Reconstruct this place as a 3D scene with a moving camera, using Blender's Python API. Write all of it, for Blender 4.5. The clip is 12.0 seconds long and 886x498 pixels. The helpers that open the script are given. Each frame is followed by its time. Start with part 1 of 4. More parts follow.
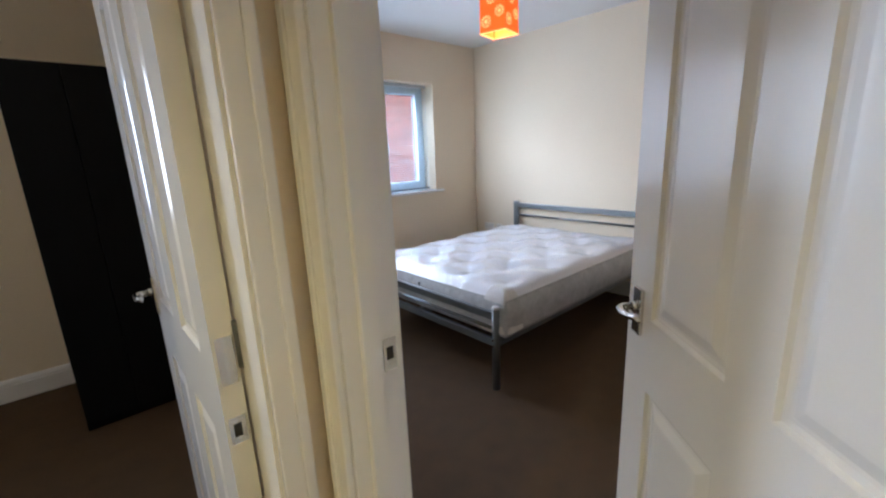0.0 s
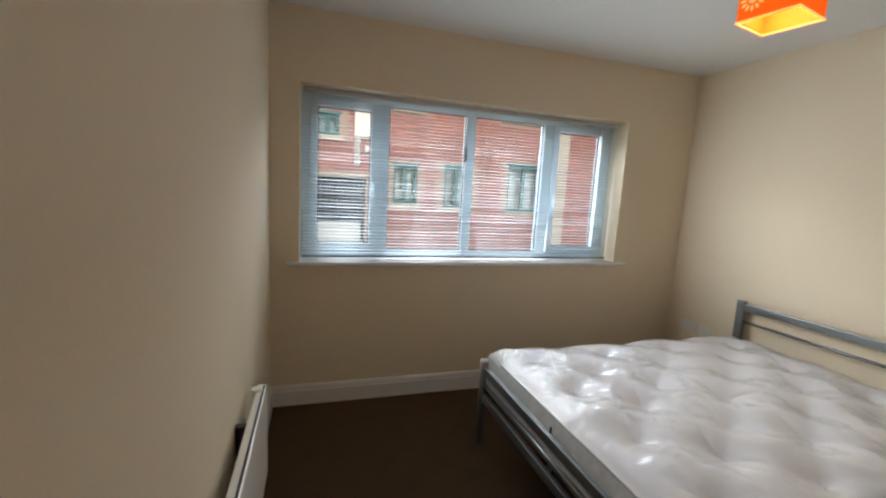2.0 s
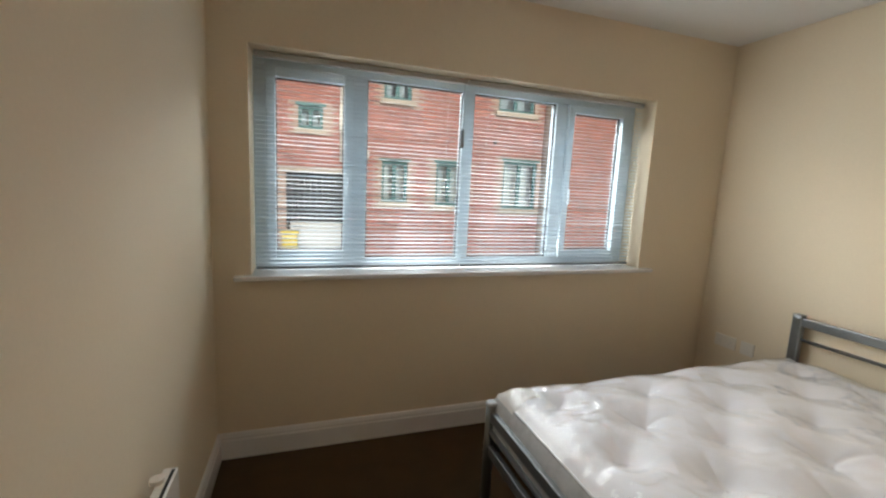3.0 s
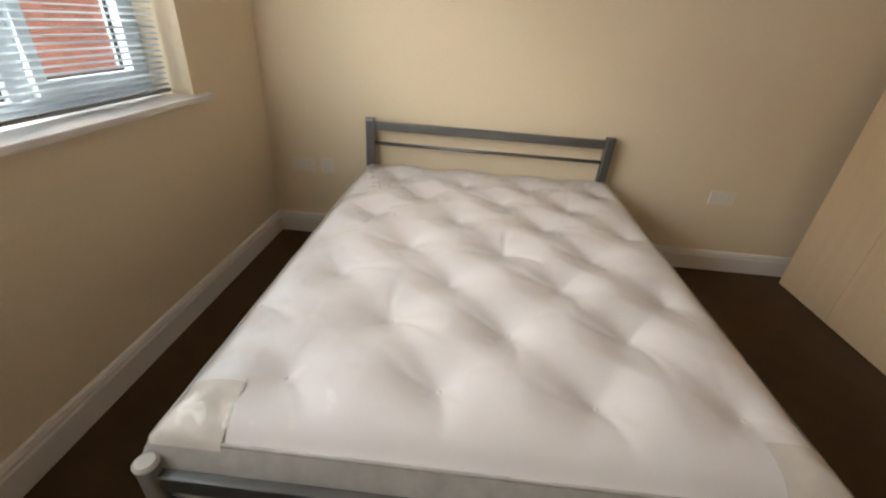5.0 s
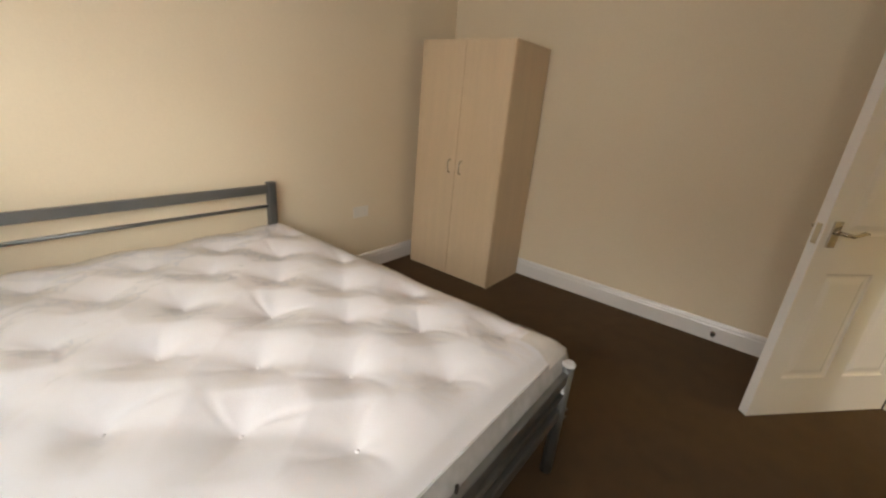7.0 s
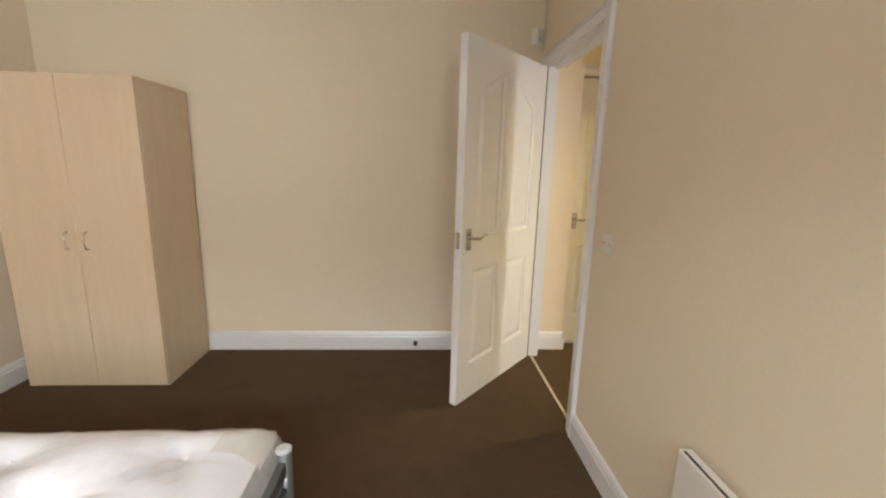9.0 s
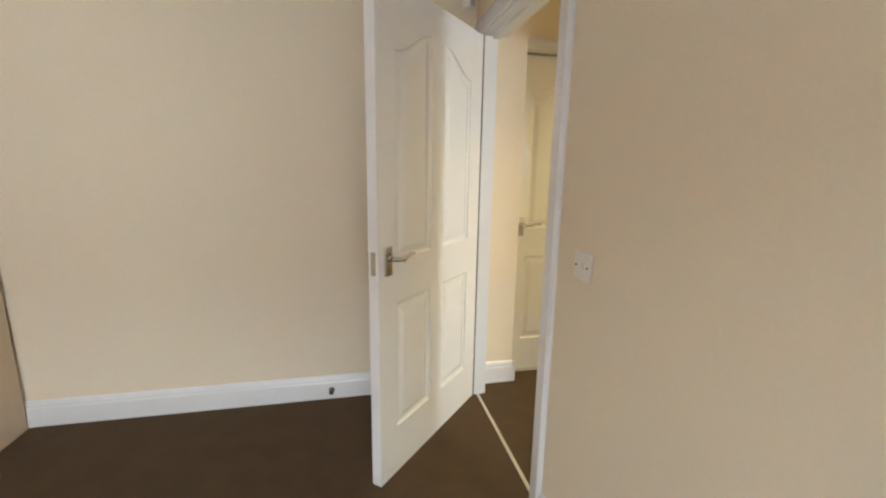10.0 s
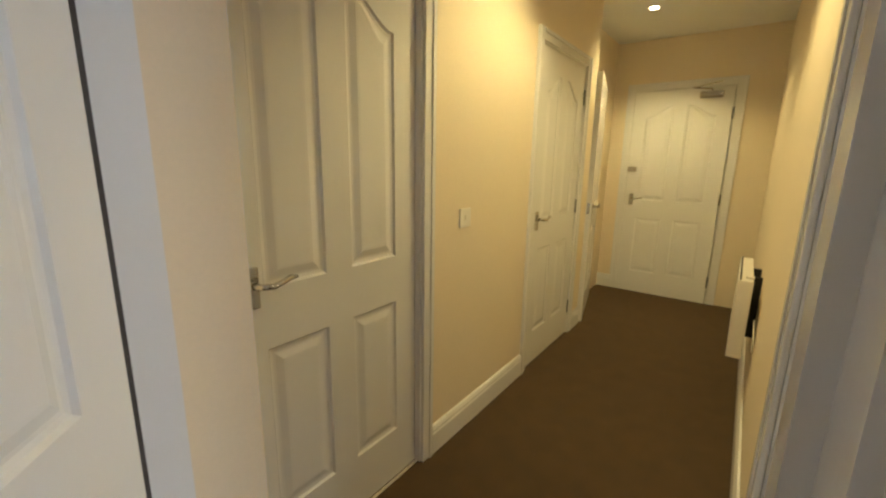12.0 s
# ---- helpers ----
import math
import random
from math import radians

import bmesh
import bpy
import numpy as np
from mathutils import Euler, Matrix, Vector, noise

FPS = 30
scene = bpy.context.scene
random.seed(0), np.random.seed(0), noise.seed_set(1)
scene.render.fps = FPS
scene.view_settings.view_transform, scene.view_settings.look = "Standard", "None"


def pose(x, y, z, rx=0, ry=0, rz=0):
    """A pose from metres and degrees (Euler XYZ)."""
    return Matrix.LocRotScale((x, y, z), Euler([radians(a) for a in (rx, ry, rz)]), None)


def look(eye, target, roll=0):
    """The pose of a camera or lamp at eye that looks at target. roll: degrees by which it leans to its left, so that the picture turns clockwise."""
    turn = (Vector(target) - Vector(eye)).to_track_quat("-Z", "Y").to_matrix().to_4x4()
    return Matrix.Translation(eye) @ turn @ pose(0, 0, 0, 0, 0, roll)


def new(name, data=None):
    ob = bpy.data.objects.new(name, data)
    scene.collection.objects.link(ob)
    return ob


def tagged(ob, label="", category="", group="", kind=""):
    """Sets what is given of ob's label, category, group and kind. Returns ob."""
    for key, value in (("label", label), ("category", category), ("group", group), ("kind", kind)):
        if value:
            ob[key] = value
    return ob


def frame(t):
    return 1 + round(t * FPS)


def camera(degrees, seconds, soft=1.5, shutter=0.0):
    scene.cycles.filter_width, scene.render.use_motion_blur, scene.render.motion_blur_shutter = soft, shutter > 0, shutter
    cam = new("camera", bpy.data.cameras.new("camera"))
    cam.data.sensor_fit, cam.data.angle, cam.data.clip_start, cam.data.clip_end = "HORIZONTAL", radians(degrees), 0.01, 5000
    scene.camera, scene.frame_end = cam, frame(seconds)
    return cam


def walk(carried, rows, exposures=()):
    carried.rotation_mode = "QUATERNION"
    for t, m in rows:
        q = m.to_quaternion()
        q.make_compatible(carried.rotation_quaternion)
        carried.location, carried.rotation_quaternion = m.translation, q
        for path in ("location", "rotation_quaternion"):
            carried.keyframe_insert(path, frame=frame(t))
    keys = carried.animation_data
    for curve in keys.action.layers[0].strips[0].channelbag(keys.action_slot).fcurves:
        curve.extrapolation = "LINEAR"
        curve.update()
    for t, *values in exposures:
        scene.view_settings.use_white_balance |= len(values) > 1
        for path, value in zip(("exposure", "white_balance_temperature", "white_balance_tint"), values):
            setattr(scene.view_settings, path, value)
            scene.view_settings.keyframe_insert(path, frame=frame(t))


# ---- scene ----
cam = camera(94.2, 12.0, soft=2.3)
PATH = [
    (0, (-0.432, 0.204, 1.355), (0.856, 1.663, 0.895), -2.4),
    (0.5, (-0.236, 0.41, 1.392), (1.305, 1.622, 0.999), 0.0),
    (0.7, (-0.145, 0.487, 1.388), (1.396, 1.708, 1.022), 1.2),
    (1, (0.016, 0.589, 1.385), (1.409, 1.984, 1.049), 2.6),
    (1.5, (0.176, 0.751, 1.407), (1.052, 2.521, 1.09), 3.1),
    (2, (0.261, 0.949, 1.439), (0.858, 2.838, 1.164), 3.2),
    (2.5, (0.339, 1.175, 1.411), (0.849, 3.09, 1.141), 3.0),
    (2.7, (0.373, 1.287, 1.419), (0.888, 3.201, 1.149), 2.9),
    (4.3, (0.647, 2.166, 1.344), (2.347, 2.981, 0.677), 3.1),
    (4.5, (0.684, 2.213, 1.343), (2.416, 2.83, 0.556), 2.9),
    (5, (0.727, 2.42, 1.311), (2.477, 2.499, 0.346), 4.3),
    (5.5, (0.688, 2.604, 1.296), (2.329, 2.212, 0.221), 6.3),
    (6, (0.674, 2.771, 1.28), (2.171, 1.973, 0.22), 7.2),
    (6.5, (0.763, 2.863, 1.317), (2.116, 1.687, 0.431), 6.4),
    (7, (0.835, 2.939, 1.351), (1.955, 1.428, 0.672), 5.3),
    (7.5, (0.906, 3.028, 1.365), (1.649, 1.253, 0.82), 4.2),
    (7.7, (0.923, 3.046, 1.365), (1.5, 1.2, 0.857), 3.7),
    (9.3, (0.755, 2.585, 1.33), (0.548, 0.638, 0.94), 1.3),
    (9.7, (0.693, 2.338, 1.305), (0.382, 0.399, 0.925), 1.0),
    (10, (0.656, 2.145, 1.314), (0.241, 0.226, 0.931), 0.9),
    (10.5, (0.565, 1.768, 1.306), (-0.047, -0.096, 0.91), 0.8),
    (11.2, (0.457, 1.257, 1.317), (-0.482, -0.459, 0.898), 1.1),
    (11.5, (0.39, 1.067, 1.338), (-0.804, -0.475, 0.898), 1.5),
    (11.7, (0.322, 0.955, 1.327), (-1.038, -0.447, 0.898), 1.4),
    (12, (0.199, 0.796, 1.311), (-1.381, -0.356, 0.893), 0.9),
]
walk(cam, [(t, look(eye, target, roll)) for t, eye, target, roll in PATH],
     exposures=((0.0, 0.32, 5350, 12), (0.5, 0.25, 5450, 10), (1.0, 0.18, 5950, 8), (2.0, -0.28, 6650, 8), (2.7, -0.3, 6900, 8), (4.5, -0.32, 7600, 11), (6.0, 0.1, 7750, 12),
                (7.7, -0.03, 7750, 12), (9.5, 0.92, 6400, 8), (11.0, 0.68, 6150, 6), (11.5, 0.47, 6150, 6), (12.0, 0.06, 6100, 9)))

# ---- world and large lights ----
world = bpy.data.worlds.new("sky")
scene.world = world
world.use_nodes = True
sky = world.node_tree.nodes.new("ShaderNodeTexSky")
sky.sky_type = 'NISHITA'
sky.sun_disc = False
sky.sun_elevation = radians(38)
sky.sun_rotation = radians(150)
background = world.node_tree.nodes["Background"]
background.inputs["Strength"].default_value = 0.15
world.node_tree.links.new(sky.outputs["Color"], background.inputs["Color"])


def lamp(name, kind, m, energy, color, **settings):
    data = bpy.data.lights.new(name, kind)
    data.energy, data.color = energy, color
    for key, value in settings.items():
        setattr(data, key, value)
    ob = new(name, data)
    ob.matrix_world = m
    return ob


# a hazy sun behind the house, and the sky's light falling in through the window
lamp("sun", 'SUN', look((0, -10, 12), (3, 9, 0)), 4.4, (1.0, 0.95, 0.88), angle=radians(12))
lamp("sky_light", 'AREA', look((1.1, 5.3, 3.4), (1.4, 2.2, 1.1)), 950, (0.84, 0.92, 1.0),
     shape='RECTANGLE', size=5.0, size_y=2.0)

# the same sky, entering sideways through the opening
for k in range(4):
    lamp("window_light", 'AREA', look((0.42 + k * 0.5, 3.715, 1.5), (1.02 + k * 0.5, 2.915, 1.42)), 4.7, (0.90, 0.95, 1.0),
         shape='RECTANGLE', size=0.38, size_y=0.98, spread=radians(125))
# daylight through the second bedroom's window, which falls through both doorways
lamp("second_window_light", 'AREA', look((-2.36, 3.66, 1.5), (0.1, 0.2, 1.1)), 8, (0.84, 0.92, 1.0),
     shape='RECTANGLE', size=0.6, size_y=1.0, spread=radians(75))
# lit lamps: the bedroom's pendant, the hall's recessed lights, the second bedroom's light
lamp("pendant_light", 'POINT', pose(1.645, 1.965, 2.065), 3, (1.0, 0.78, 0.48), shadow_soft_size=0.03)
SPOTS = ((-1.62, 0.36), (-3.47, 0.05))
for (x, y), power in zip(SPOTS, (88, 80)):
    lamp("hall_light", 'SPOT', look((x, y, 2.452), (x, y, 0)), power, (1.0, 0.80, 0.34), shadow_soft_size=0.03, spot_size=radians(132), spot_blend=0.6)
lamp("second_room_light", 'SPOT', look((-1.25, 2.1, 2.452), (-1.25, 2.1, 0)), 16, (1.0, 0.82, 0.52), shadow_soft_size=0.03, spot_size=radians(160), spot_blend=0.6)

# ---- materials ----


def material(name, color, rough=0.6, metal=0.0, vary=0.12, scale=6.0, fine=180.0, bump=0.12, depth=0.002,
             coat=0.0, stretch=(1, 1, 1), spread=0.0, uneven=0.05, emit=None, subsurface=0.0):
    """A surface with variation at two scales and fine relief."""
    mat = bpy.data.materials.new(name)
    mat.use_nodes = True
    nodes, links = mat.node_tree.nodes, mat.node_tree.links
    shader = nodes["Principled BSDF"]
    coord = nodes.new("ShaderNodeTexCoord")
    mapping = nodes.new("ShaderNodeMapping")
    mapping.inputs["Scale"].default_value = stretch
    links.new(coord.outputs["Object"], mapping.inputs["Vector"])
    large = nodes.new("ShaderNodeTexNoise")
    large.inputs["Scale"].default_value = scale
    large.inputs["Detail"].default_value = 5
    small = nodes.new("ShaderNodeTexNoise")
    small.inputs["Scale"].default_value = fine
    small.inputs["Detail"].default_value = 3
    for n in (large, small):
        links.new(mapping.outputs["Vector"], n.inputs["Vector"])
    mix = nodes.new("ShaderNodeMix")
    mix.data_type = 'FLOAT'
    mix.inputs["Factor"].default_value = 0.45
    links.new(large.outputs["Fac"], mix.inputs["A"])
    links.new(small.outputs["Fac"], mix.inputs["B"])
    ramp = nodes.new("ShaderNodeValToRGB")
    lo = [max(0.0, c * (1 - vary)) for c in color]
    hi = [min(1.0, c * (1 + vary)) for c in color]
    ramp.color_ramp.elements[0].position, ramp.color_ramp.elements[1].position = 0.3, 0.7
    ramp.color_ramp.elements[0].color = (*lo, 1)
    ramp.color_ramp.elements[1].color = (*hi, 1)
    links.new(mix.outputs["Result"], ramp.inputs["Fac"])
    out = ramp.outputs["Color"]
    if spread:
        info = nodes.new("ShaderNodeObjectInfo")
        hue = nodes.new("ShaderNodeHueSaturation")
        ranged = nodes.new("ShaderNodeMapRange")
        ranged.inputs["To Min"].default_value, ranged.inputs["To Max"].default_value = 1 - spread, 1 + spread
        links.new(info.outputs["Random"], ranged.inputs["Value"])
        links.new(ranged.outputs["Result"], hue.inputs["Value"])
        links.new(out, hue.inputs["Color"])
        out = hue.outputs["Color"]
    links.new(out, shader.inputs["Base Color"])
    shader.inputs["Metallic"].default_value = metal
    gloss = nodes.new("ShaderNodeMapRange")
    gloss.inputs["To Min"].default_value = max(0.02, rough - uneven)
    gloss.inputs["To Max"].default_value = min(1.0, rough + uneven)
    links.new(large.outputs["Fac"], gloss.inputs["Value"])
    links.new(gloss.outputs["Result"], shader.inputs["Roughness"])
    shader.inputs["Coat Weight"].default_value = coat
    shader.inputs["Coat Roughness"].default_value = 0.08
    if subsurface:
        shader.inputs["Subsurface Weight"].default_value = subsurface
    if bump:
        relief = nodes.new("ShaderNodeBump")
        relief.inputs["Strength"].default_value = bump
        relief.inputs["Distance"].default_value = depth
        links.new(small.outputs["Fac"], relief.inputs["Height"])
        links.new(relief.outputs["Normal"], shader.inputs["Normal"])
    if emit:
        shader.inputs["Emission Color"].default_value = (*emit[0], 1)
        shader.inputs["Emission Strength"].default_value = emit[1]
    return mat


WALL = material("wall_paint", (0.80, 0.685, 0.515), 0.75, vary=0.03, scale=1.3, fine=90, bump=0.10, depth=0.0015)
CEILING = material("ceiling_paint", (0.80, 0.79, 0.77), 0.85, vary=0.02, scale=1.0, fine=60, bump=0.08)
CARPET = material("brown_carpet", (0.081, 0.045, 0.018), 0.95, vary=0.30, scale=9, fine=420, bump=0.9, depth=0.006)
CARPET.node_tree.nodes["Principled BSDF"].inputs["Sheen Weight"].default_value = 0.06
CARPET.node_tree.nodes["Principled BSDF"].inputs["Sheen Roughness"].default_value = 0.4
CARPET.node_tree.nodes["Principled BSDF"].inputs["Sheen Tint"].default_value = (0.9, 0.58, 0.40, 1)
GLOSS = material("white_gloss_paint", (0.80, 0.78, 0.76), 0.21, vary=0.006, scale=4, fine=120, bump=0.03, depth=0.001, uneven=0.015)
CHROME = material("chrome", (0.62, 0.60, 0.56), 0.16, metal=1.0, vary=0.06, scale=20, bump=0.02)
STEEL = material("silver_paint", (0.20, 0.21, 0.215), 0.36, metal=0.75, vary=0.10, scale=10, fine=300, bump=0.06)
GREYCAP = material("grey_plastic", (0.52, 0.52, 0.52), 0.5, vary=0.05)
MAPLE = material("pale_maple_board", (0.66, 0.51, 0.345), 0.42, vary=0.06, scale=2.2, fine=30, bump=0.03,
                 stretch=(9, 9, 0.7))
UPVC = material("white_upvc", (0.64, 0.72, 0.77), 0.30, vary=0.015, scale=3, bump=0.0)
SLAT = material("white_blind_slat", (0.62, 0.68, 0.72), 0.4, vary=0.02, bump=0.0)
PLASTIC = material("white_plastic", (0.80, 0.75, 0.67), 0.32, vary=0.02, bump=0.0)
DARK = material("dark_gap", (0.02, 0.018, 0.016), 0.7, vary=0.2, bump=0.0)
# near-black colour for the shade in the bedroom door's hinge gap
GAP_SHADE = material("hinge_gap_shade", (0.07, 0.06, 0.055), 0.8, vary=0.2, bump=0.0)
BLACKWOOD = material("black_ash_board", (0.004, 0.004, 0.0045), 0.75, vary=0.25, scale=3, fine=40, stretch=(12, 12, 0.8), bump=0.1)
BLACKWOOD.node_tree.nodes["Principled BSDF"].inputs["Specular IOR Level"].default_value = 0.12
BRASS = material("threshold_strip", (0.72, 0.66, 0.56), 0.35, metal=0.6, vary=0.08, scale=20)
SHADE = material("orange_paper", (0.82, 0.22, 0.015), 0.7, vary=0.04, scale=15, bump=0.05, emit=((1.0, 0.22, 0.01), 0.55))
PETAL = material("cream_cutout", (0.95, 0.62, 0.25), 0.7, vary=0.05, emit=((1.0, 0.58, 0.20), 2.0))
BULB = material("warm_bulb", (0.9, 0.8, 0.6), 0.4, bump=0.0, emit=((1.0, 0.72, 0.36), 14.0))
BRICK = material("red_brick", (0.36, 0.145, 0.120), 0.85, vary=0.22, scale=3, fine=60, bump=0.5, depth=0.004, spread=0.22)
MORTAR = material("mortar", (0.42, 0.30, 0.25), 0.9, vary=0.12, scale=8, fine=90, bump=0.4)
STONE = material("pale_stone", (0.47, 0.40, 0.33), 0.85, vary=0.12, scale=5, fine=70, bump=0.3, spread=0.10)
GREENFRAME = material("dark_green_frame", (0.06, 0.16, 0.165), 0.45, vary=0.1)
GATE = material("black_gate_paint", (0.03, 0.03, 0.036), 0.5, vary=0.2, spread=0.2)
YARD = material("concrete_yard", (0.36, 0.35, 0.33), 0.9, vary=0.15, scale=0.8, fine=20, bump=0.4, depth=0.006)
YELLOW = material("yellow_plastic", (0.65, 0.50, 0.06), 0.5, vary=0.1)
ROOF = material("slate", (0.08, 0.08, 0.09), 0.7, vary=0.2)


def glass(name, tint=(0.95, 0.97, 0.97), rough=0.02, base=0.04):
    mat = bpy.data.materials.new(name)
    mat.use_nodes = True
    nodes, links = mat.node_tree.nodes, mat.node_tree.links
    nodes.remove(nodes["Principled BSDF"])
    clear = nodes.new("ShaderNodeBsdfTransparent")
    clear.inputs["Color"].default_value = (*tint, 1)
    shiny = nodes.new("ShaderNodeBsdfGlossy")
    shiny.inputs["Roughness"].default_value = rough
    facing = nodes.new("ShaderNodeLayerWeight")
    facing.inputs["Blend"].default_value = 0.5
    steep = nodes.new("ShaderNodeMath")
    steep.operation = 'POWER'
    steep.inputs[1].default_value = 4.0
    gloss = nodes.new("ShaderNodeMath")
    gloss.operation = 'MULTIPLY_ADD'
    gloss.inputs[1].default_value, gloss.inputs[2].default_value = 0.9 - base, base
    links.new(facing.outputs["Facing"], steep.inputs[0])
    links.new(steep.outputs["Value"], gloss.inputs[0])
    mix = nodes.new("ShaderNodeMixShader")
    links.new(gloss.outputs["Value"], mix.inputs["Fac"])
    links.new(clear.outputs["BSDF"], mix.inputs[1])
    links.new(shiny.outputs["BSDF"], mix.inputs[2])
    links.new(mix.outputs["Shader"], nodes["Material Output"].inputs["Surface"])
    return mat


GLASS = glass("window_glass")
WRAP = glass("clear_polythene", (0.985, 0.985, 0.985), 0.07, 0.05)


def film():
    """Quilted white cloth under loose clear plastic wrapping."""
    mat = material("wrapped_mattress_cloth", (0.80, 0.79, 0.82), 0.55, vary=0.02, scale=5, fine=160, bump=0.02, coat=0.25)
    nodes, links = mat.node_tree.nodes, mat.node_tree.links
    shader = nodes["Principled BSDF"]
    coord = nodes.new("ShaderNodeTexCoord")
    mapping = nodes.new("ShaderNodeMapping")
    mapping.inputs["Scale"].default_value = (2.2, 4.4, 3.0)
    mapping.inputs["Rotation"].default_value = (0, 0, 0.5)
    links.new(coord.outputs["Object"], mapping.inputs["Vector"])
    fold = nodes.new("ShaderNodeTexNoise")
    fold.inputs["Scale"].default_value = 4.0
    fold.inputs["Detail"].default_value = 2.5
    fold.inputs["Distortion"].default_value = 1.6
    links.new(mapping.outputs["Vector"], fold.inputs["Vector"])
    relief = nodes.new("ShaderNodeBump")
    relief.inputs["Strength"].default_value = 0.5
    relief.inputs["Distance"].default_value = 0.02
    links.new(fold.outputs["Fac"], relief.inputs["Height"])
    links.new(relief.outputs["Normal"], shader.inputs["Coat Normal"])
    shader.inputs["Coat Roughness"].default_value = 0.07
    return mat


MATTRESS = film()


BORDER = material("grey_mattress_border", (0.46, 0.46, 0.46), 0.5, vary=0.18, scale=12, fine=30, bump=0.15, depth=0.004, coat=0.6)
CORNER = material("grey_wrap_corner", (0.68, 0.65, 0.62), 0.4, vary=0.12, scale=9, fine=24, bump=0.25, depth=0.006, coat=0.6)

# ---- mesh helpers ----


def box(bm, lo, hi, bevel=0.0):
    """An axis-aligned block from corner to corner, with its edges eased."""
    lo, hi = Vector(lo), Vector(hi)
    made = bmesh.ops.create_cube(bm, size=1.0, matrix=Matrix.Translation((lo + hi) / 2) @ Matrix.Diagonal((*(hi - lo), 1)))
    if bevel:
        edges = {e for v in made["verts"] for e in v.link_edges}
        bmesh.ops.bevel(bm, geom=list(edges), offset=bevel, segments=2, profile=0.6, affect='EDGES')
    return bm


def tube(bm, points, radius, sides=12, flat=1.0):
    """A round bar along a line of points."""
    points = [Vector(p) for p in points]
    radii = radius if isinstance(radius, (list, tuple)) else [radius] * len(points)
    rings = []
    for i, p in enumerate(points):
        ahead = points[min(i + 1, len(points) - 1)] - points[max(i - 1, 0)]
        ahead.normalize()
        up = Vector((0, 0, 1)) if abs(ahead.z) < 0.9 else Vector((0, 1, 0))
        a = ahead.cross(up).normalized()
        b = a.cross(ahead).normalized()
        rings.append([bm.verts.new(p + radii[i] * (a * math.cos(k * math.tau / sides) + flat * b * math.sin(k * math.tau / sides)))
                      for k in range(sides)])
    for r, s in zip(rings, rings[1:]):
        for k in range(sides):
            bm.faces.new((r[k], r[(k + 1) % sides], s[(k + 1) % sides], s[k]))
    bm.faces.new(rings[0][::-1])
    bm.faces.new(rings[-1])
    return bm


def fresh():
    return bmesh.new()


def mesh_of(name, bm, mat, smooth=False):
    bmesh.ops.recalc_face_normals(bm, faces=bm.faces)
    data = bpy.data.meshes.new(name)
    bm.to_mesh(data)
    bm.free()
    data.materials.append(mat)
    if smooth:
        for p in data.polygons:
            p.use_smooth = True
    return data


def part(name, bm, mat, parent, label="", smooth=False):
    """One mesh under a thing or a part."""
    ob = new(name, mesh_of(name, bm, mat, smooth))
    ob.parent = parent
    return tagged(ob, label)


def thing(name, label, category, at=(0, 0, 0), turn=0.0, group="", kind=""):
    ob = new(name)
    ob.empty_display_size = 0.1
    ob.matrix_world = pose(*at, 0, 0, turn)
    return tagged(ob, label, category, group, kind)


def single(name, bm, mat, label, category, kind="", smooth=False):
    return tagged(new(name, mesh_of(name, bm, mat, smooth)), label, category, kind=kind)


def blocks(*pairs):
    bm = fresh()
    for lo, hi in pairs:
        box(bm, lo, hi)
    return bm


# ---- structure: bedroom, hall, second bedroom ----
X0, X1, Y0, Y1, H = 0.0, 3.185, -0.125, 3.65, 2.46      # bedroom
HALL_N, HALL_S, HALL_END = 0.925, -0.215, -4.366                          # hall
WX0, WX1, WZ0, WZ1 = 0.170, 2.550, 0.958, 2.040         # window opening
T = 0.12                                                # partition


def structure(name, bm, mat, label, category):
    return single(name, bm, mat, label, category, "structure")


structure("floor", blocks(((-4.8, -1.2, -0.15), (X1 + 0.1, Y1 + 0.02, 0.0))), CARPET, "dark brown short pile carpet over the whole floor", "floor")
structure("ceiling", blocks(((-4.8, -1.2, H), (X1 + 0.3, Y1 + 0.3, H + 0.15))), CEILING, "plain matt white painted ceiling", "ceiling")
structure("wall_north", blocks(((-T, Y1, 0), (WX0, Y1 + 0.28, H)), ((WX1, Y1, 0), (X1 + 0.3, Y1 + 0.28, H)),
                               ((WX0, Y1, 0), (WX1, Y1 + 0.28, WZ0 - 0.025)), ((WX0, Y1, WZ1), (WX1, Y1 + 0.28, H))),
          WALL, "cream painted wall around the wide bedroom window", "wall")
structure("wall_east", blocks(((X1, Y0 - 0.2, 0), (X1 + 0.3, Y1, H))), WALL, "cream painted wall behind the bed head", "wall")
structure("wall_west", blocks(((-T, 0.872, 0), (X0, Y1, H)), ((-0.078, Y0, 0), (X0, -0.032, H)), ((-T, -0.032, 2.006), (X0, 0.872, H))),
          WALL, "cream painted wall with the bedroom doorway", "wall")
D1A, D1B = -0.290, -1.061
D2A, D2B = -2.06, -2.865
SC = -3.10
ENT = -0.235                                             # entrance doorway
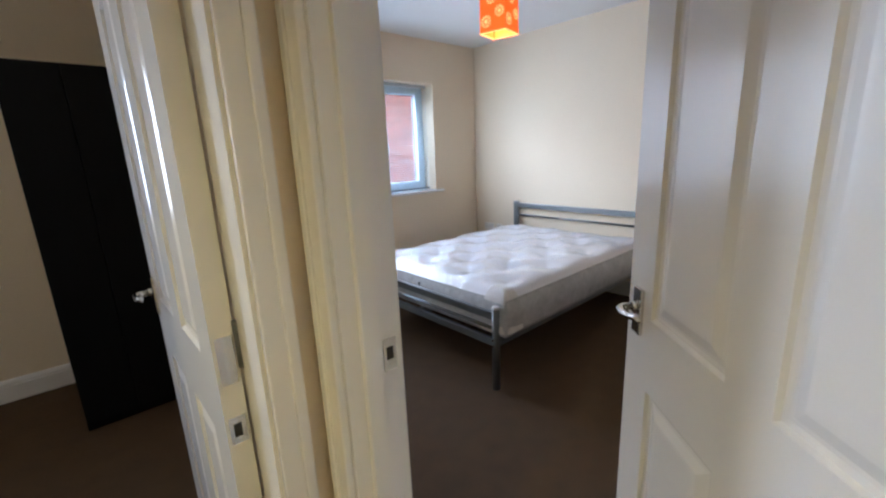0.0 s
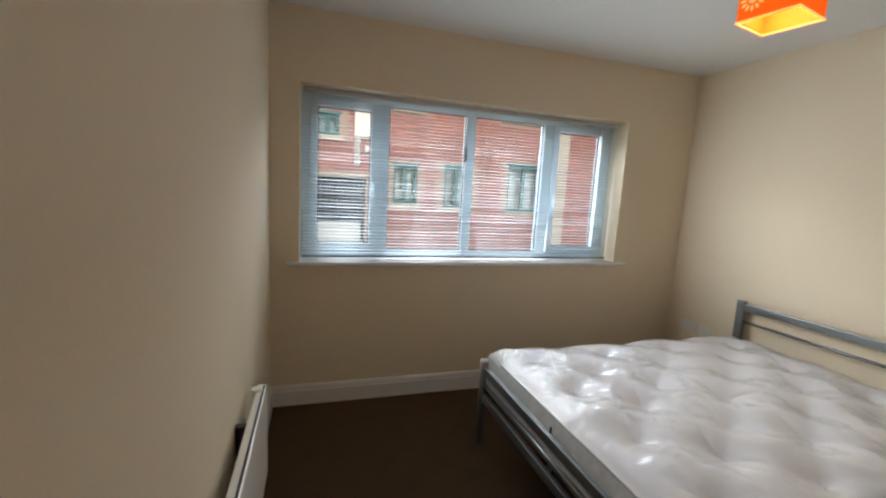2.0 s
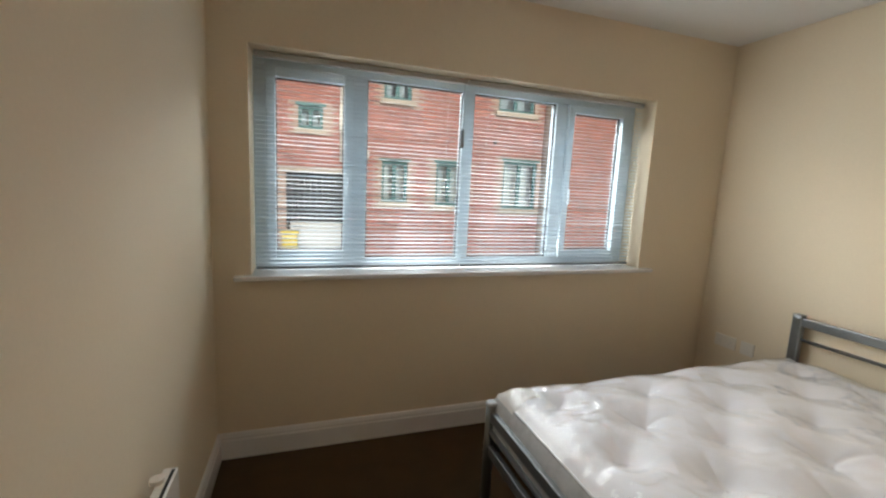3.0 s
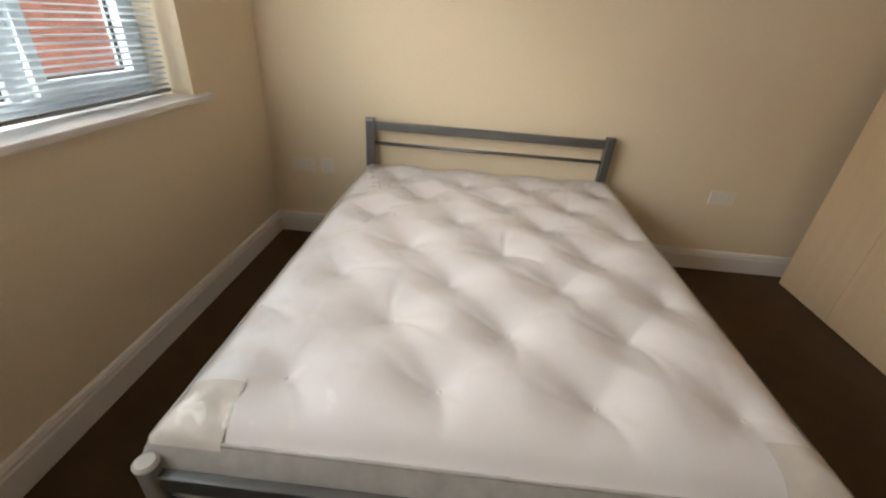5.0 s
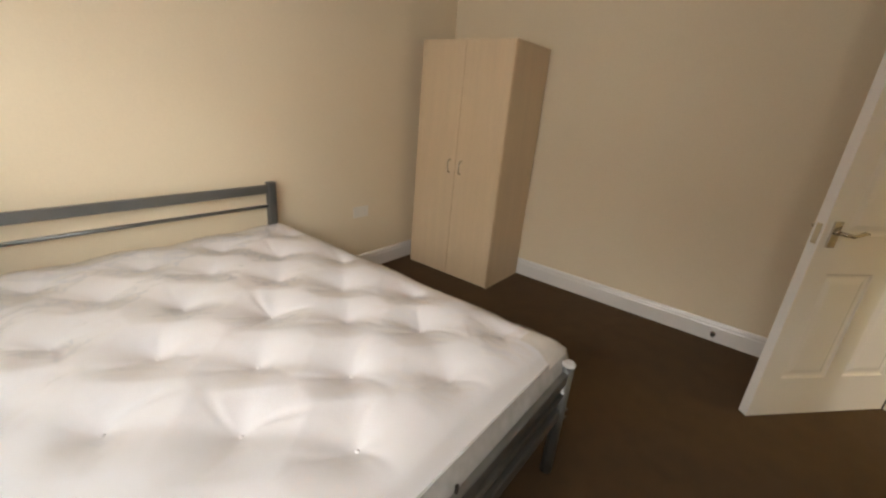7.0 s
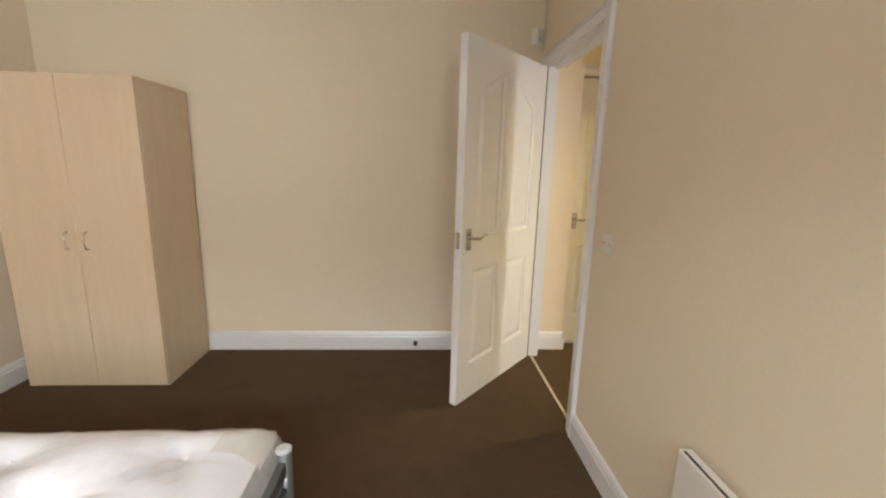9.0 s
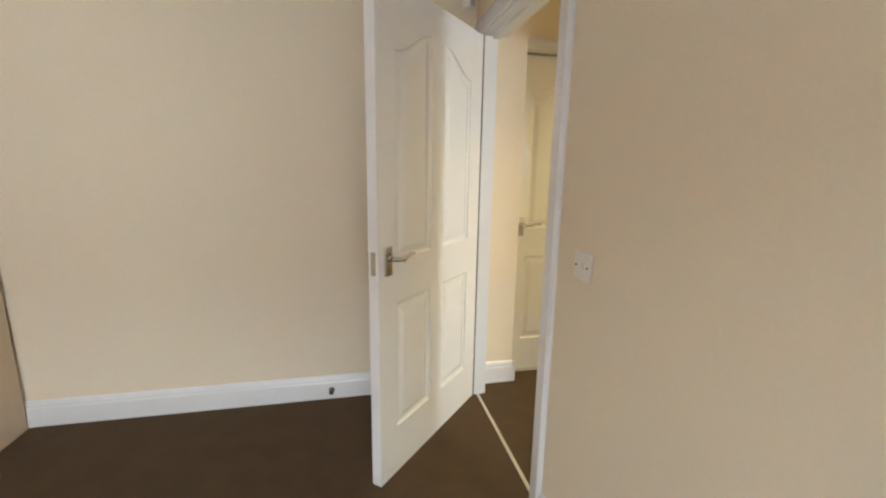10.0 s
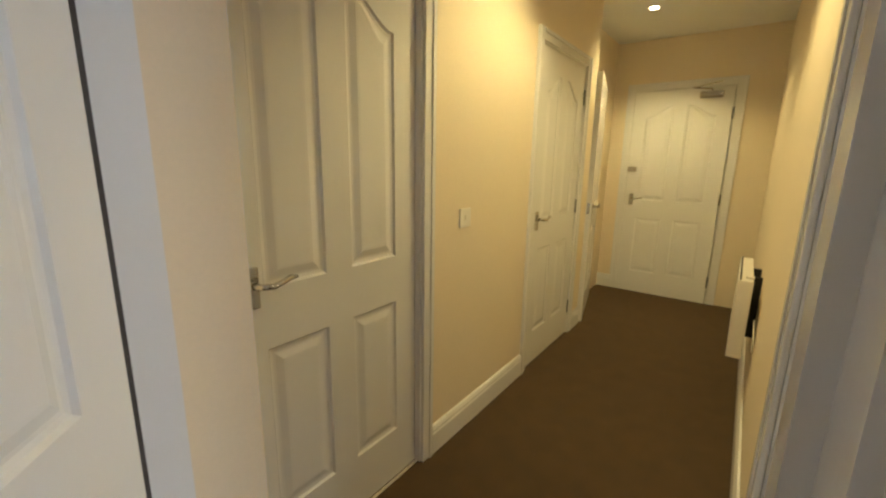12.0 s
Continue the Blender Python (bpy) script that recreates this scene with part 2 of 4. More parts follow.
structure("wall_south", blocks(((D1A, HALL_S - 0.01, 0), (X1, Y0, H)), ((-0.25, HALL_S - 0.2, 0), (X1, HALL_S - 0.01, H)), ((D2A, HALL_S - 0.2, 0), (D1B, HALL_S, H)), ((D1B, HALL_S - 0.2, 2.0), (-0.25, HALL_S, H)),
                               ((D2B, HALL_S - 0.2, 1.985), (D2A, HALL_S, H)), ((SC, HALL_S - 0.2, 0), (D2B, HALL_S, H)),
                               ((HALL_END, HALL_S - 0.4, 0), (-3.996, HALL_S - 0.2, H)), ((-3.996, HALL_S - 0.4, 2.0), (SC, HALL_S - 0.2, H))),
          WALL, "cream painted wall along bedroom and hall", "wall")
structure("wall_hall_end", blocks(((HALL_END - 0.2, HALL_S - 0.4, 0), (HALL_END, ENT, H)), ((HALL_END - 0.2, ENT + 0.87, 0), (HALL_END, 1.15, H)),
                                  ((HALL_END - 0.2, ENT, 2.02), (HALL_END, ENT + 0.87, H))), WALL, "cream painted end wall with the entrance door", "wall")
NDA, NDB = -0.215, -0.988                                  # second bedroom's doorway
structure("wall_hall_north", blocks(((NDA, HALL_N, 0), (-T, HALL_N + T, H)), ((HALL_END - 0.2, HALL_N, 0), (NDB, HALL_N + T, H)),
                                    ((NDB, HALL_N, 2.016), (NDA, HALL_N + T, H))), WALL, "cream painted hall wall with a doorway", "wall")
structure("wall_second_room", blocks(((-2.10, 3.62, 0), (-T, 3.8, H)), ((-3.1, 3.62, 0), (-2.75, 3.8, H)), ((-2.75, 3.62, 0), (-2.10, 3.8, 0.958)), ((-2.75, 3.62, 2.04), (-2.10, 3.8, H)), ((-3.3, HALL_N + T, 0), (-3.1, 3.8, H))), WALL,
          "cream painted walls of the second bedroom", "wall")
structure("wall_behind_doors", blocks(((-4.8, -1.3, 0), (0, -1.1, H)), ((-4.95, -1.2, 0), (-4.72, 1.3, H)), ((-0.12, -1.2, 0), (0.0, Y0 - 0.2, H))), WALL, "plain walls that close the rooms behind the doors", "wall")

SKIRT = [(0, 0.001), (0.018, 0.001), (0.018, 0.098), (0.014, 0.108), (0.015, 0.116), (0.009, 0.132), (0.0, 0.138)]


def skirting(runs, label):
    """Moulded skirting board along runs of (start, end, inward normal)."""
    bm = fresh()
    for a, b, n in runs:
        rows = [[bm.verts.new((p[0] + n[0] * d, p[1] + n[1] * d, z)) for d, z in SKIRT] for p in (a, b)]
        for k in range(len(SKIRT) - 1):
            bm.faces.new((rows[0][k], rows[0][k + 1], rows[1][k + 1], rows[1][k]))
        for r in rows:
            bm.faces.new(r)
    return structure("baseboard", bm, GLOSS, label, "skirting board")


skirting([((X0, Y1), (X1, Y1), (0, -1))], "white moulded skirting below the window")
skirting([((X1, Y0), (X1, Y1), (-1, 0))], "white moulded skirting behind the bed")
skirting([((X0 + 0.016, Y0), (X1, Y0), (0, 1))], "white moulded skirting behind the wardrobe and door")
skirting([((X0, 0.914), (X0, Y1), (1, 0))], "white moulded skirting below the panel heater")
skirting([((-0.078, Y0), (D1A, Y0), (0, 1)), ((D1A, HALL_S), (D1A, Y0 + 0.018), (-1, 0)), ((D1B - 0.045, HALL_S), (D2A + 0.045, HALL_S), (0, 1)), ((D2B - 0.045, HALL_S), (SC, HALL_S), (0, 1))], "white moulded hall skirting")
skirting([((NDB - 0.065, HALL_N), (HALL_END, HALL_N), (0, -1)), ((HALL_END, HALL_S - 0.2), (HALL_END, ENT - 0.04), (1, 0))], "white moulded hall skirting")
skirting([((-3.1, 3.62), (-T, 3.62), (0, -1))], "white moulded skirting in the second bedroom")

# window
window = thing("window_1", "white plastic window with four lights in a deep reveal", "window", (0, 0, 0), kind="structure")
FY = 3.83
bm = fresh()
FX0, FX1, FZ0, FZ1 = WX0, WX1, WZ0 - 0.025, WZ1
for lo, hi in (((FX0, FY, FZ0), (FX0 + 0.06, FY + 0.07, FZ1)), ((FX1 - 0.06, FY, FZ0), (FX1, FY + 0.07, FZ1)),
               ((FX0 + 0.06, FY + 0.002, FZ1 - 0.05), (FX1 - 0.06, FY + 0.068, FZ1)), ((FX0 + 0.06, FY + 0.002, FZ0), (FX1 - 0.06, FY + 0.068, FZ0 + 0.075))):
    box(bm, lo, hi, 0.005)
part("window_frame", bm, UPVC, window)
MULL = [(0.665, 0.745), (1.305, 1.375), (1.94, 2.02)]
for a, b in MULL:
    part("mullion", box(fresh(), (a, FY + 0.001, FZ0 + 0.075), (b, FY + 0.069, FZ1 - 0.05), 0.005), UPVC, window)
LIGHTS = [(FX0 + 0.06, MULL[0][0]), (MULL[0][1], MULL[1][0]), (MULL[1][1], MULL[2][0]), (MULL[2][1], FX1 - 0.06)]
for i, (a, b) in enumerate(LIGHTS):
    z0, z1 = FZ0 + 0.075, FZ1 - 0.05
    if i in (0, 3):
        bm = fresh()
        w = 0.045
        for lo, hi in (((a, FY - 0.018, z0), (a + w, FY + 0.05, z1)), ((b - w, FY - 0.018, z0), (b, FY + 0.05, z1)),
                       ((a + w, FY - 0.016, z1 - w), (b - w, FY + 0.048, z1)), ((a + w, FY - 0.016, z0), (b - w, FY + 0.048, z0 + w))):
            box(bm, lo, hi, 0.005)
        sash = part("sash", bm, UPVC, window, "white opening casement")
        hx = b - 0.022 if i == 0 else a + 0.022
        bm = box(fresh(), (hx - 0.013, FY - 0.030, 1.42), (hx + 0.013, FY - 0.018, 1.49), 0.004)
        tube(bm, [(hx, FY - 0.03, 1.455), (hx, FY - 0.05, 1.455), (hx, FY - 0.052, 1.40), (hx, FY - 0.05, 1.36)], 0.008, 8)
        part("handle", bm, UPVC, sash)
        a, b, z0, z1 = a + w, b - w, z0 + w, z1 - w
    seal = fresh()
    for lo, hi in (((a, FY + 0.022, z0), (a + 0.006, FY + 0.034, z1)), ((b - 0.006, FY + 0.022, z0), (b, FY + 0.034, z1)),
                   ((a + 0.006, FY + 0.022, z1 - 0.006), (b - 0.006, FY + 0.034, z1)), ((a + 0.006, FY + 0.022, z0), (b - 0.006, FY + 0.034, z0 + 0.006))):
        box(seal, lo, hi)
    part("seal", seal, DARK, window, "black rubber glazing seal")
    pane = part("pane", box(fresh(), (a, FY + 0.026, z0), (b, FY + 0.030, z1)), GLASS, window, "clear glass pane")
    pane.visible_shadow = False
sill = box(fresh(), (WX0 - 0.075, Y1 - 0.045, WZ0 - 0.025), (WX1 + 0.085, Y1 - 0.001, WZ0), 0.006)
box(sill, (WX0, Y1 - 0.002, WZ0 - 0.024), (WX1, FY, WZ0 - 0.0015))
part("window_sill", sill, GLOSS, window, "white gloss painted window board")

# ---- doors ----


def outline(a, b, z0, z1, rise=0.0, side=0):
    """A panel's outline, going round; its top swells towards the door's middle."""
    pts = [(a, z0), (b, z0)]
    n = 10 if rise else 1
    top = []
    for k in range(n + 1):
        u = k / n
        s = u if side > 0 else 1 - u
        top.append((a + (b - a) * u, z1 + rise * (s * s * (3 - 2 * s))))
    return pts + top[::-1]


def inset(loop, d):
    """The panel outline drawn in by d on all sides."""
    a, b, z0 = loop[0][0], loop[1][0], loop[0][1]
    k = (b - a - 2 * d) / (b - a)
    return [(a + d, z0 + d), (b - d, z0 + d)] + [(a + d + (u - a) * k, v - d) for u, v in loop[2:]]


def leaf(width, height, thick, mat=None):
    """The pieces of a moulded four-panel door leaf, hinged at the origin, spreading along +x, with faces towards -y and +y."""
    s, mid = 0.115, 0.105
    half = width / 2
    loops = []
    for a, b, side in ((s, half - mid / 2, 1), (half + mid / 2, width - s, -1)):
        loops.append(outline(a, b, 0.225, 0.778))
        loops.append(outline(a, b, 0.958, height - 0.235, 0.105, side))
    body = fresh()
    for y in (0.0, thick):
        def quad(p, q, r, t):
            body.faces.new([body.verts.new((c[0], y, c[1])) for c in (p, q, r, t)])
        for a, b in ((0, s), (half - mid / 2, half + mid / 2), (width - s, width)):
            quad((a, 0.006), (b, 0.006), (b, height), (a, height))
        for low, high in zip(loops[0::2], loops[1::2]):
            a, b = low[0][0], low[1][0]
            quad((a, 0.006), (b, 0.006), (b, 0.225), (a, 0.225))
            quad((a, 0.778), (b, 0.778), (b, 0.958), (a, 0.958))
            arch = high[2:]
            for p, q in zip(arch, arch[1:]):
                quad(q, p, (p[0], height), (q[0], height))
    for p, q in (((0, 0.006), (width, 0.006)), ((width, 0.006), (width, height)), ((width, height), (0, height)), ((0, height), (0, 0.006))):
        body.faces.new([body.verts.new(c) for c in ((p[0], 0, p[1]), (q[0], 0, q[1]), (q[0], thick, q[1]), (p[0], thick, p[1]))])
    panels = []
    for loop in loops:
        bm = fresh()
        for y, out in ((0.0, 1), (thick, -1)):
            rings = []
            for d, depth in ((0, 0), (0.006, 0.0075), (0.016, 0.0095), (0.024, 0.0085), (0.046, 0.0015), (0.054, 0.001)):
                rings.append([bm.verts.new((u, y + out * depth, v)) for u, v in inset(loop, d)])
            n = len(loop)
            for r, q in zip(rings, rings[1:]):
                for i in range(n):
                    bm.faces.new((r[i], r[(i + 1) % n], q[(i + 1) % n], q[i]))
            inner = rings[-1]
            low = inner[0].co.z
            arch = inner[2:]
            for p, q in zip(arch, arch[1:]):
                bm.faces.new((p, q, bm.verts.new((q.co.x, q.co.y, low)), bm.verts.new((p.co.x, p.co.y, low))))
        panels.append(bm)
    return body, panels


def lever_set(parent, x, z, y, out, towards, plate=0.115):
    """A chrome lever on its backplate; out is the way it stands off the leaf, towards the way it points."""
    bm = box(fresh(), (x - 0.021, min(y, y + out * 0.009), z - plate * 0.6), (x + 0.021, max(y, y + out * 0.009), z + plate * 0.4), 0.003)
    base = part("handle", bm, CHROME, parent, "chrome lever handle on a backplate")
    bm = fresh()
    tube(bm, [(x, y + out * 0.008, z), (x, y + out * 0.020, z)], 0.012, 14)
    tube(bm, [(x, y + out * 0.018, z), (x, y + out * 0.042, z), (x + towards * 0.008, y + out * 0.052, z), (x + towards * 0.035, y + out * 0.054, z - 0.004),
              (x + towards * 0.065, y + out * 0.052, z + 0.002), (x + towards * 0.09, y + out * 0.050, z + 0.010), (x + towards * 0.112, y + out * 0.050, z + 0.008)],
         [0.009, 0.009, 0.009, 0.0085, 0.008, 0.0085, 0.005], 10)
    part("lever", bm, CHROME, base, smooth=True)


def door(name, label, hinge, turn, width=0.838, height=1.981, thick=0.044, hz=0.973, back=0.058, knuckle=-0.004):
    """A white moulded door; knuckle is the side on which its hinges show."""
    ob = thing(name, label, "door", (hinge[0], hinge[1], 0), turn, kind="structure")
    body, panels = leaf(width, height, thick)
    part("leaf", body, GLOSS, ob)
    for bm in panels:
        part("panel", bm, GLOSS, ob)
    lever_set(ob, width - back, hz, 0.0, -1, -1)
    lever_set(ob, width - back, hz, thick, 1, -1)
    part("latch_plate", box(fresh(), (width - 0.0005, thick / 2 - 0.012, hz - 0.06), (width + 0.0012, thick / 2 + 0.012, hz + 0.03)), CHROME, ob, "steel latch faceplate")
    for z in (0.22, 1.0, 1.76):
        bm = fresh()
        tube(bm, [(-0.003, knuckle, z - 0.05), (-0.003, knuckle, z + 0.05)], 0.007, 8)
        part("hinge", bm, STEEL, ob, "dull steel hinge")
    return ob


# bedroom door: hinged on the jamb beside the south wall, standing open into the room
door("door_1", "white moulded four-panel door standing open into the bedroom", (0.0355, -0.0195), 47.4, 0.848, 1.97)


def moulding(a, b, mx, my, top):
    """An architrave board with a raised bead on the edge away from the opening."""
    bm = box(fresh(), a, b, 0.004)
    size = [q - p for p, q in zip(a, b)]
    lo, hi = list(a), list(b)
    thin = 0 if size[0] < size[1] and size[0] < size[2] else 1
    side = 1 - thin
    middle = (mx, my)[thin]
    if (a[thin] + b[thin]) / 2 > middle:
        hi[thin] += 0.006
        lo[thin] += 0.004
    else:
        lo[thin] -= 0.006
        hi[thin] -= 0.004
    if size[2] > size[side]:
        if (a[side] + b[side]) / 2 > (mx, my)[side]:
            lo[side], hi[side] = hi[side] - 0.024, hi[side] - 0.003
        else:
            lo[side], hi[side] = lo[side] + 0.003, lo[side] + 0.024
        hi[2] -= 0.003
    else:
        lo[2], hi[2] = hi[2] - 0.024, hi[2] - 0.003
    return box(bm, lo, hi, 0.003)


def frame_x(name, y0, y1, x0, x1, top, label, faces=(1, 1)):
    """A door frame in a wall that runs along y: linings, stops and architraves."""
    ob = thing(name, label, "door frame", kind="structure")
    t = 0.03
    part("lining", blocks(((x0 if faces[1] < 2 else -0.078, y0, 0), (x1, y0 + t, top))), GLOSS, ob)
    part("lining", blocks(((x0, y1 - t, 0), (x1, y1, top))), GLOSS, ob)
    part("lining", blocks(((x0, y0 + t, top - t), (x1, y1 - t, top))), GLOSS, ob)
    m = x1 - 0.05
    bm = blocks(((m - 0.035, y1 - t - 0.013, 0), (m, y1 - t, top - t)),
                ((m - 0.035, y0 + t, top - t - 0.013), (m, y1 - t - 0.013, top - t)))
    part("stop", bm, GLOSS, ob)
    for x, s, use in ((x1, 1, faces[0]), (x0, -1, faces[1])):
        if use:
            w = 0.072 if s > 0 else 0.062
            for lo, hi in (((x, y0 - w + 0.022, 0), (x + s * 0.016, y0 + 0.022, top + w - 0.022)), ((x, y1 - 0.022, 0), (x + s * 0.016, y1 + w - 0.022, top + w - 0.022)),
                           ((x, y0 + 0.022, top - 0.022), (x + s * 0.0155, y1 - 0.022, top + w - 0.022))):
                if use == 2 and hi[1] < y1 and lo[1] < y0:
                    continue
                a = tuple(min(p, q) for p, q in zip(lo, hi))
                b = tuple(max(p, q) for p, q in zip(lo, hi))
                part("architrave", moulding(a, b, (x0 + x1) / 2, (y0 + y1) / 2, top), GLOSS, ob)
    return ob


def frame_y(name, x0, x1, y0, y1, top, label, faces=(1, 1), sides=(1, 1), stop=True):
    """A door frame in a wall that runs along x."""
    ob = thing(name, label, "door frame", kind="structure")
    t = 0.025
    part("lining", blocks(((x0, y0, 0), (x0 + t, y1, top))), GLOSS, ob)
    if stop:
        part("lining", blocks(((x1 - t, y0, 0), (x1, y1, top))), GLOSS, ob)
    part("lining", blocks(((x0 + t, y0, top - t), (x1 - t, y1, top))), GLOSS, ob)
    for y, s, use in ((y1, 1, faces[0]), (y0, -1, faces[1])):
        if use:
            w = 0.062
            rows = [((x0 + 0.018, y, top - 0.018), (x1 - 0.018, y + s * 0.0155, top + w - 0.018))]
            if sides[0]:
                rows.append(((x0 - w + 0.018, y, 0), (x0 + 0.018, y + s * 0.016, top + w - 0.018)))
            if sides[1]:
                rows.append(((x1 - 0.018, y, 0), (x1 + w - 0.018, y + s * 0.016, top + w - 0.018)))
            for lo, hi in rows:
                a = tuple(min(p, q) for p, q in zip(lo, hi))
                b = tuple(max(p, q) for p, q in zip(lo, hi))
                part("architrave", moulding(a, b, (x0 + x1) / 2, (y0 + y1) / 2, top), GLOSS, ob)
    return ob


bed_frame = frame_x("door_frame_1", -0.032, 0.872, -T, X0, 2.006, "white gloss bedroom door frame", (1, 2))
# added dark strip: the gap's shade between leaf and hinge jamb, as colour
part("seal", box(fresh(), (-0.007, -0.004, 0.0), (0.0015, 0.0005, 1.974)), GAP_SHADE, bed_frame, "dark strip standing in for the shaded gap at the hinge jamb")
part("strike_plate", box(fresh(), (-0.036, 0.8405, 0.935), (-0.006, 0.8425, 1.002)), CHROME, bed_frame, "steel strike plate")
part("strike_hole", box(fresh(), (-0.029, 0.8395, 0.958), (-0.014, 0.8408, 0.984)), DARK, bed_frame)
single("threshold_strip", box(fresh(), (-0.038, -0.002, 0.0), (-0.022, 0.842, 0.006), 0.002), BRASS, "thin metal carpet strip across the bedroom doorway", "threshold strip", "structure")
# hall doors
frame_y("door_frame_2", D1B, -0.25, HALL_S - 0.2, HALL_S, 2.0, "white frame in a deep reveal", (1, 0), (1, 0), False)
door("door_2", "white moulded four-panel door, closed", (D1B + 0.027, HALL_S - 0.069), 0, 0.762, 1.966, hz=0.98, back=0.078)
frame_y("door_frame_3", D2B, D2A, HALL_S - 0.2, HALL_S, 1.985, "white cupboard door frame", (1, 0))
door("door_3", "white moulded cupboard door, closed", (D2B + 0.027, HALL_S - 0.046), 0, 0.751, 1.957, knuckle=0.047)
door("door_4", "white moulded door standing ajar in the hall", (-3.941, HALL_S - 0.197), 12.8, 0.838, 1.981)
frame_x("door_frame_5", ENT, ENT + 0.87, HALL_END - 0.2, HALL_END, 2.02, "white entrance door frame", (1, 0))
entrance = door("door_5", "white moulded entrance door with a closer arm", (HALL_END - 0.008, ENT + 0.837), -90, 0.805, 1.985, knuckle=0.047)
frame_y("door_frame_6", NDB, NDA, HALL_N, HALL_N + T, 2.016, "white frame of the second bedroom", (1, 1))
second_door = door("door_6", "white moulded door standing open into the second bedroom", (NDA - 0.030, HALL_N + T + 0.004), 90.5, 0.713)

part("hinge_plate", box(fresh(), (-0.0014, 0.006, 0.920), (0.0, 0.038, 1.022)), CHROME, second_door, "steel hinge plate on the leaf edge")
part("closer_plate", box(fresh(), (-0.0014, 0.006, 0.787), (0.0, 0.038, 0.847)), CHROME, second_door, "small steel door closer plate")
part("closer_hole", box(fresh(), (-0.0020, 0.015, 0.802), (-0.0012, 0.030, 0.832)), DARK, second_door)

single("threshold_strip", box(fresh(), (D1B + 0.026, HALL_S - 0.022, 0.0), (D1A - 0.006, HALL_S - 0.010, 0.005), 0.002), BRASS, "thin metal carpet strip along the closed hall door", "threshold strip", "structure")

# ---- bed ----
BX0, BX1, BY0, BY1 = 1.196, 3.132, 1.628, 3.004
bed = thing("bed_frame", "silver-grey tubular metal double bed frame", "bed", ((BX0 + BX1) / 2, (BY0 + BY1) / 2, 0))
ox, oy = -(BX0 + BX1) / 2, -(BY0 + BY1) / 2


def bed_part(name, bm, mat, label="", smooth=False):
    bmesh.ops.translate(bm, verts=bm.verts, vec=(ox, oy, 0))
    return part(name, bm, mat, bed, label, smooth)


for y in (BY0, BY1):
    bed_part("leg", tube(fresh(), [(BX0, y, 0.0), (BX0, y, 0.495)], 0.022, 20), STEEL, "round foot post", True)
    cap = fresh()
    tube(cap, [(BX0, y, 0.494), (BX0, y, 0.500), (BX0, y, 0.506)], [0.0235, 0.0245, 0.019], 20)
    bed_part("cap", cap, GREYCAP, "pale grey plastic end cap")
    bed_part("leg", box(fresh(), (BX1 - 0.02, y - 0.026, 0.0), (BX1 + 0.02, y + 0.026, 0.795), 0.010), STEEL, "tall head post")
    bed_part("cap", box(fresh(), (BX1 - 0.021, y - 0.027, 0.795), (BX1 + 0.021, y + 0.027, 0.800), 0.002), STEEL)
    bed_part("side_rail", box(fresh(), (BX0 + 0.02, y - 0.012, 0.265), (BX1 - 0.02, y + 0.012, 0.325), 0.004), STEEL)
    for z in (0.275, 0.312):
        bed_part("bolt", tube(fresh(), [(BX0 - 0.030, y, z), (BX0 - 0.022, y, z)], 0.006, 8), CHROME)
bed_part("head_rail", box(fresh(), (BX1 - 0.012, BY0 + 0.02, 0.735), (BX1 + 0.012, BY1 - 0.02, 0.785), 0.005), STEEL)
bed_part("head_rod", tube(fresh(), [(BX1, BY0 + 0.02, 0.657), (BX1, BY1 - 0.02, 0.657)], 0.010, 12), STEEL, smooth=True)
bed_part("head_rod", tube(fresh(), [(BX1, BY0 + 0.02, 0.40), (BX1, BY1 - 0.02, 0.40)], 0.012, 12), STEEL, smooth=True)
bed_part("foot_rail", box(fresh(), (BX0 - 0.012, BY0 + 0.02, 0.425), (BX0 + 0.012, BY1 - 0.02, 0.472), 0.005), STEEL)
bed_part("foot_rod", tube(fresh(), [(BX0, BY0 + 0.02, 0.372), (BX0, BY1 - 0.02, 0.372)], 0.011, 12), STEEL, smooth=True)
bed_part("foot_rail", box(fresh(), (BX0 - 0.012, BY0 + 0.02, 0.265), (BX0 + 0.012, BY1 - 0.02, 0.312), 0.005), STEEL)
bed_part("centre_rail", box(fresh(), (BX0 + 0.014, 2.30, 0.27), (BX1 - 0.02, 2.34, 0.315), 0.004), STEEL)
for k in range(14):
    x = BX0 + 0.10 + k * 0.134
    bed_part("slat", box(fresh(), (x, BY0 + 0.014, 0.318), (x + 0.062, BY1 - 0.014, 0.330)), MAPLE)

# mattress: tufted top, grey border, wrapped corners
MX0, MX1, MY0, MY1, MZ0, MZ1 = BX0 + 0.014, BX1 - 0.03, BY0 - 0.060, BY1 + 0.030, 0.331, 0.552
mattress = thing("mattress", "white tufted double mattress still in clear plastic wrapping", "mattress", ((MX0 + MX1) / 2, (MY0 + MY1) / 2, MZ0))
NX, NY = 230, 170
tufts = []
for i in range(8):
    for j in range(5):
        u = MX0 + 0.195 + i * 0.232
        v = MY0 + (0.155 if i % 2 == 0 else 0.332) + j * 0.354
        if v < MY1 - 0.06 and u < MX1 - 0.05:
            tufts.append((u + random.uniform(-0.02, 0.02), v + random.uniform(-0.02, 0.02), random.uniform(0.4, 1.5), random.uniform(0.12, 0.36)))
seams = [(p, q) for p, q in ((a, b) for k, a in enumerate(tufts) for b in tufts[k + 1:]) if math.hypot(p[0] - q[0], p[1] - q[1]) < 0.345 and abs(p[0] - q[0]) > 0.1]


IN = 0.022


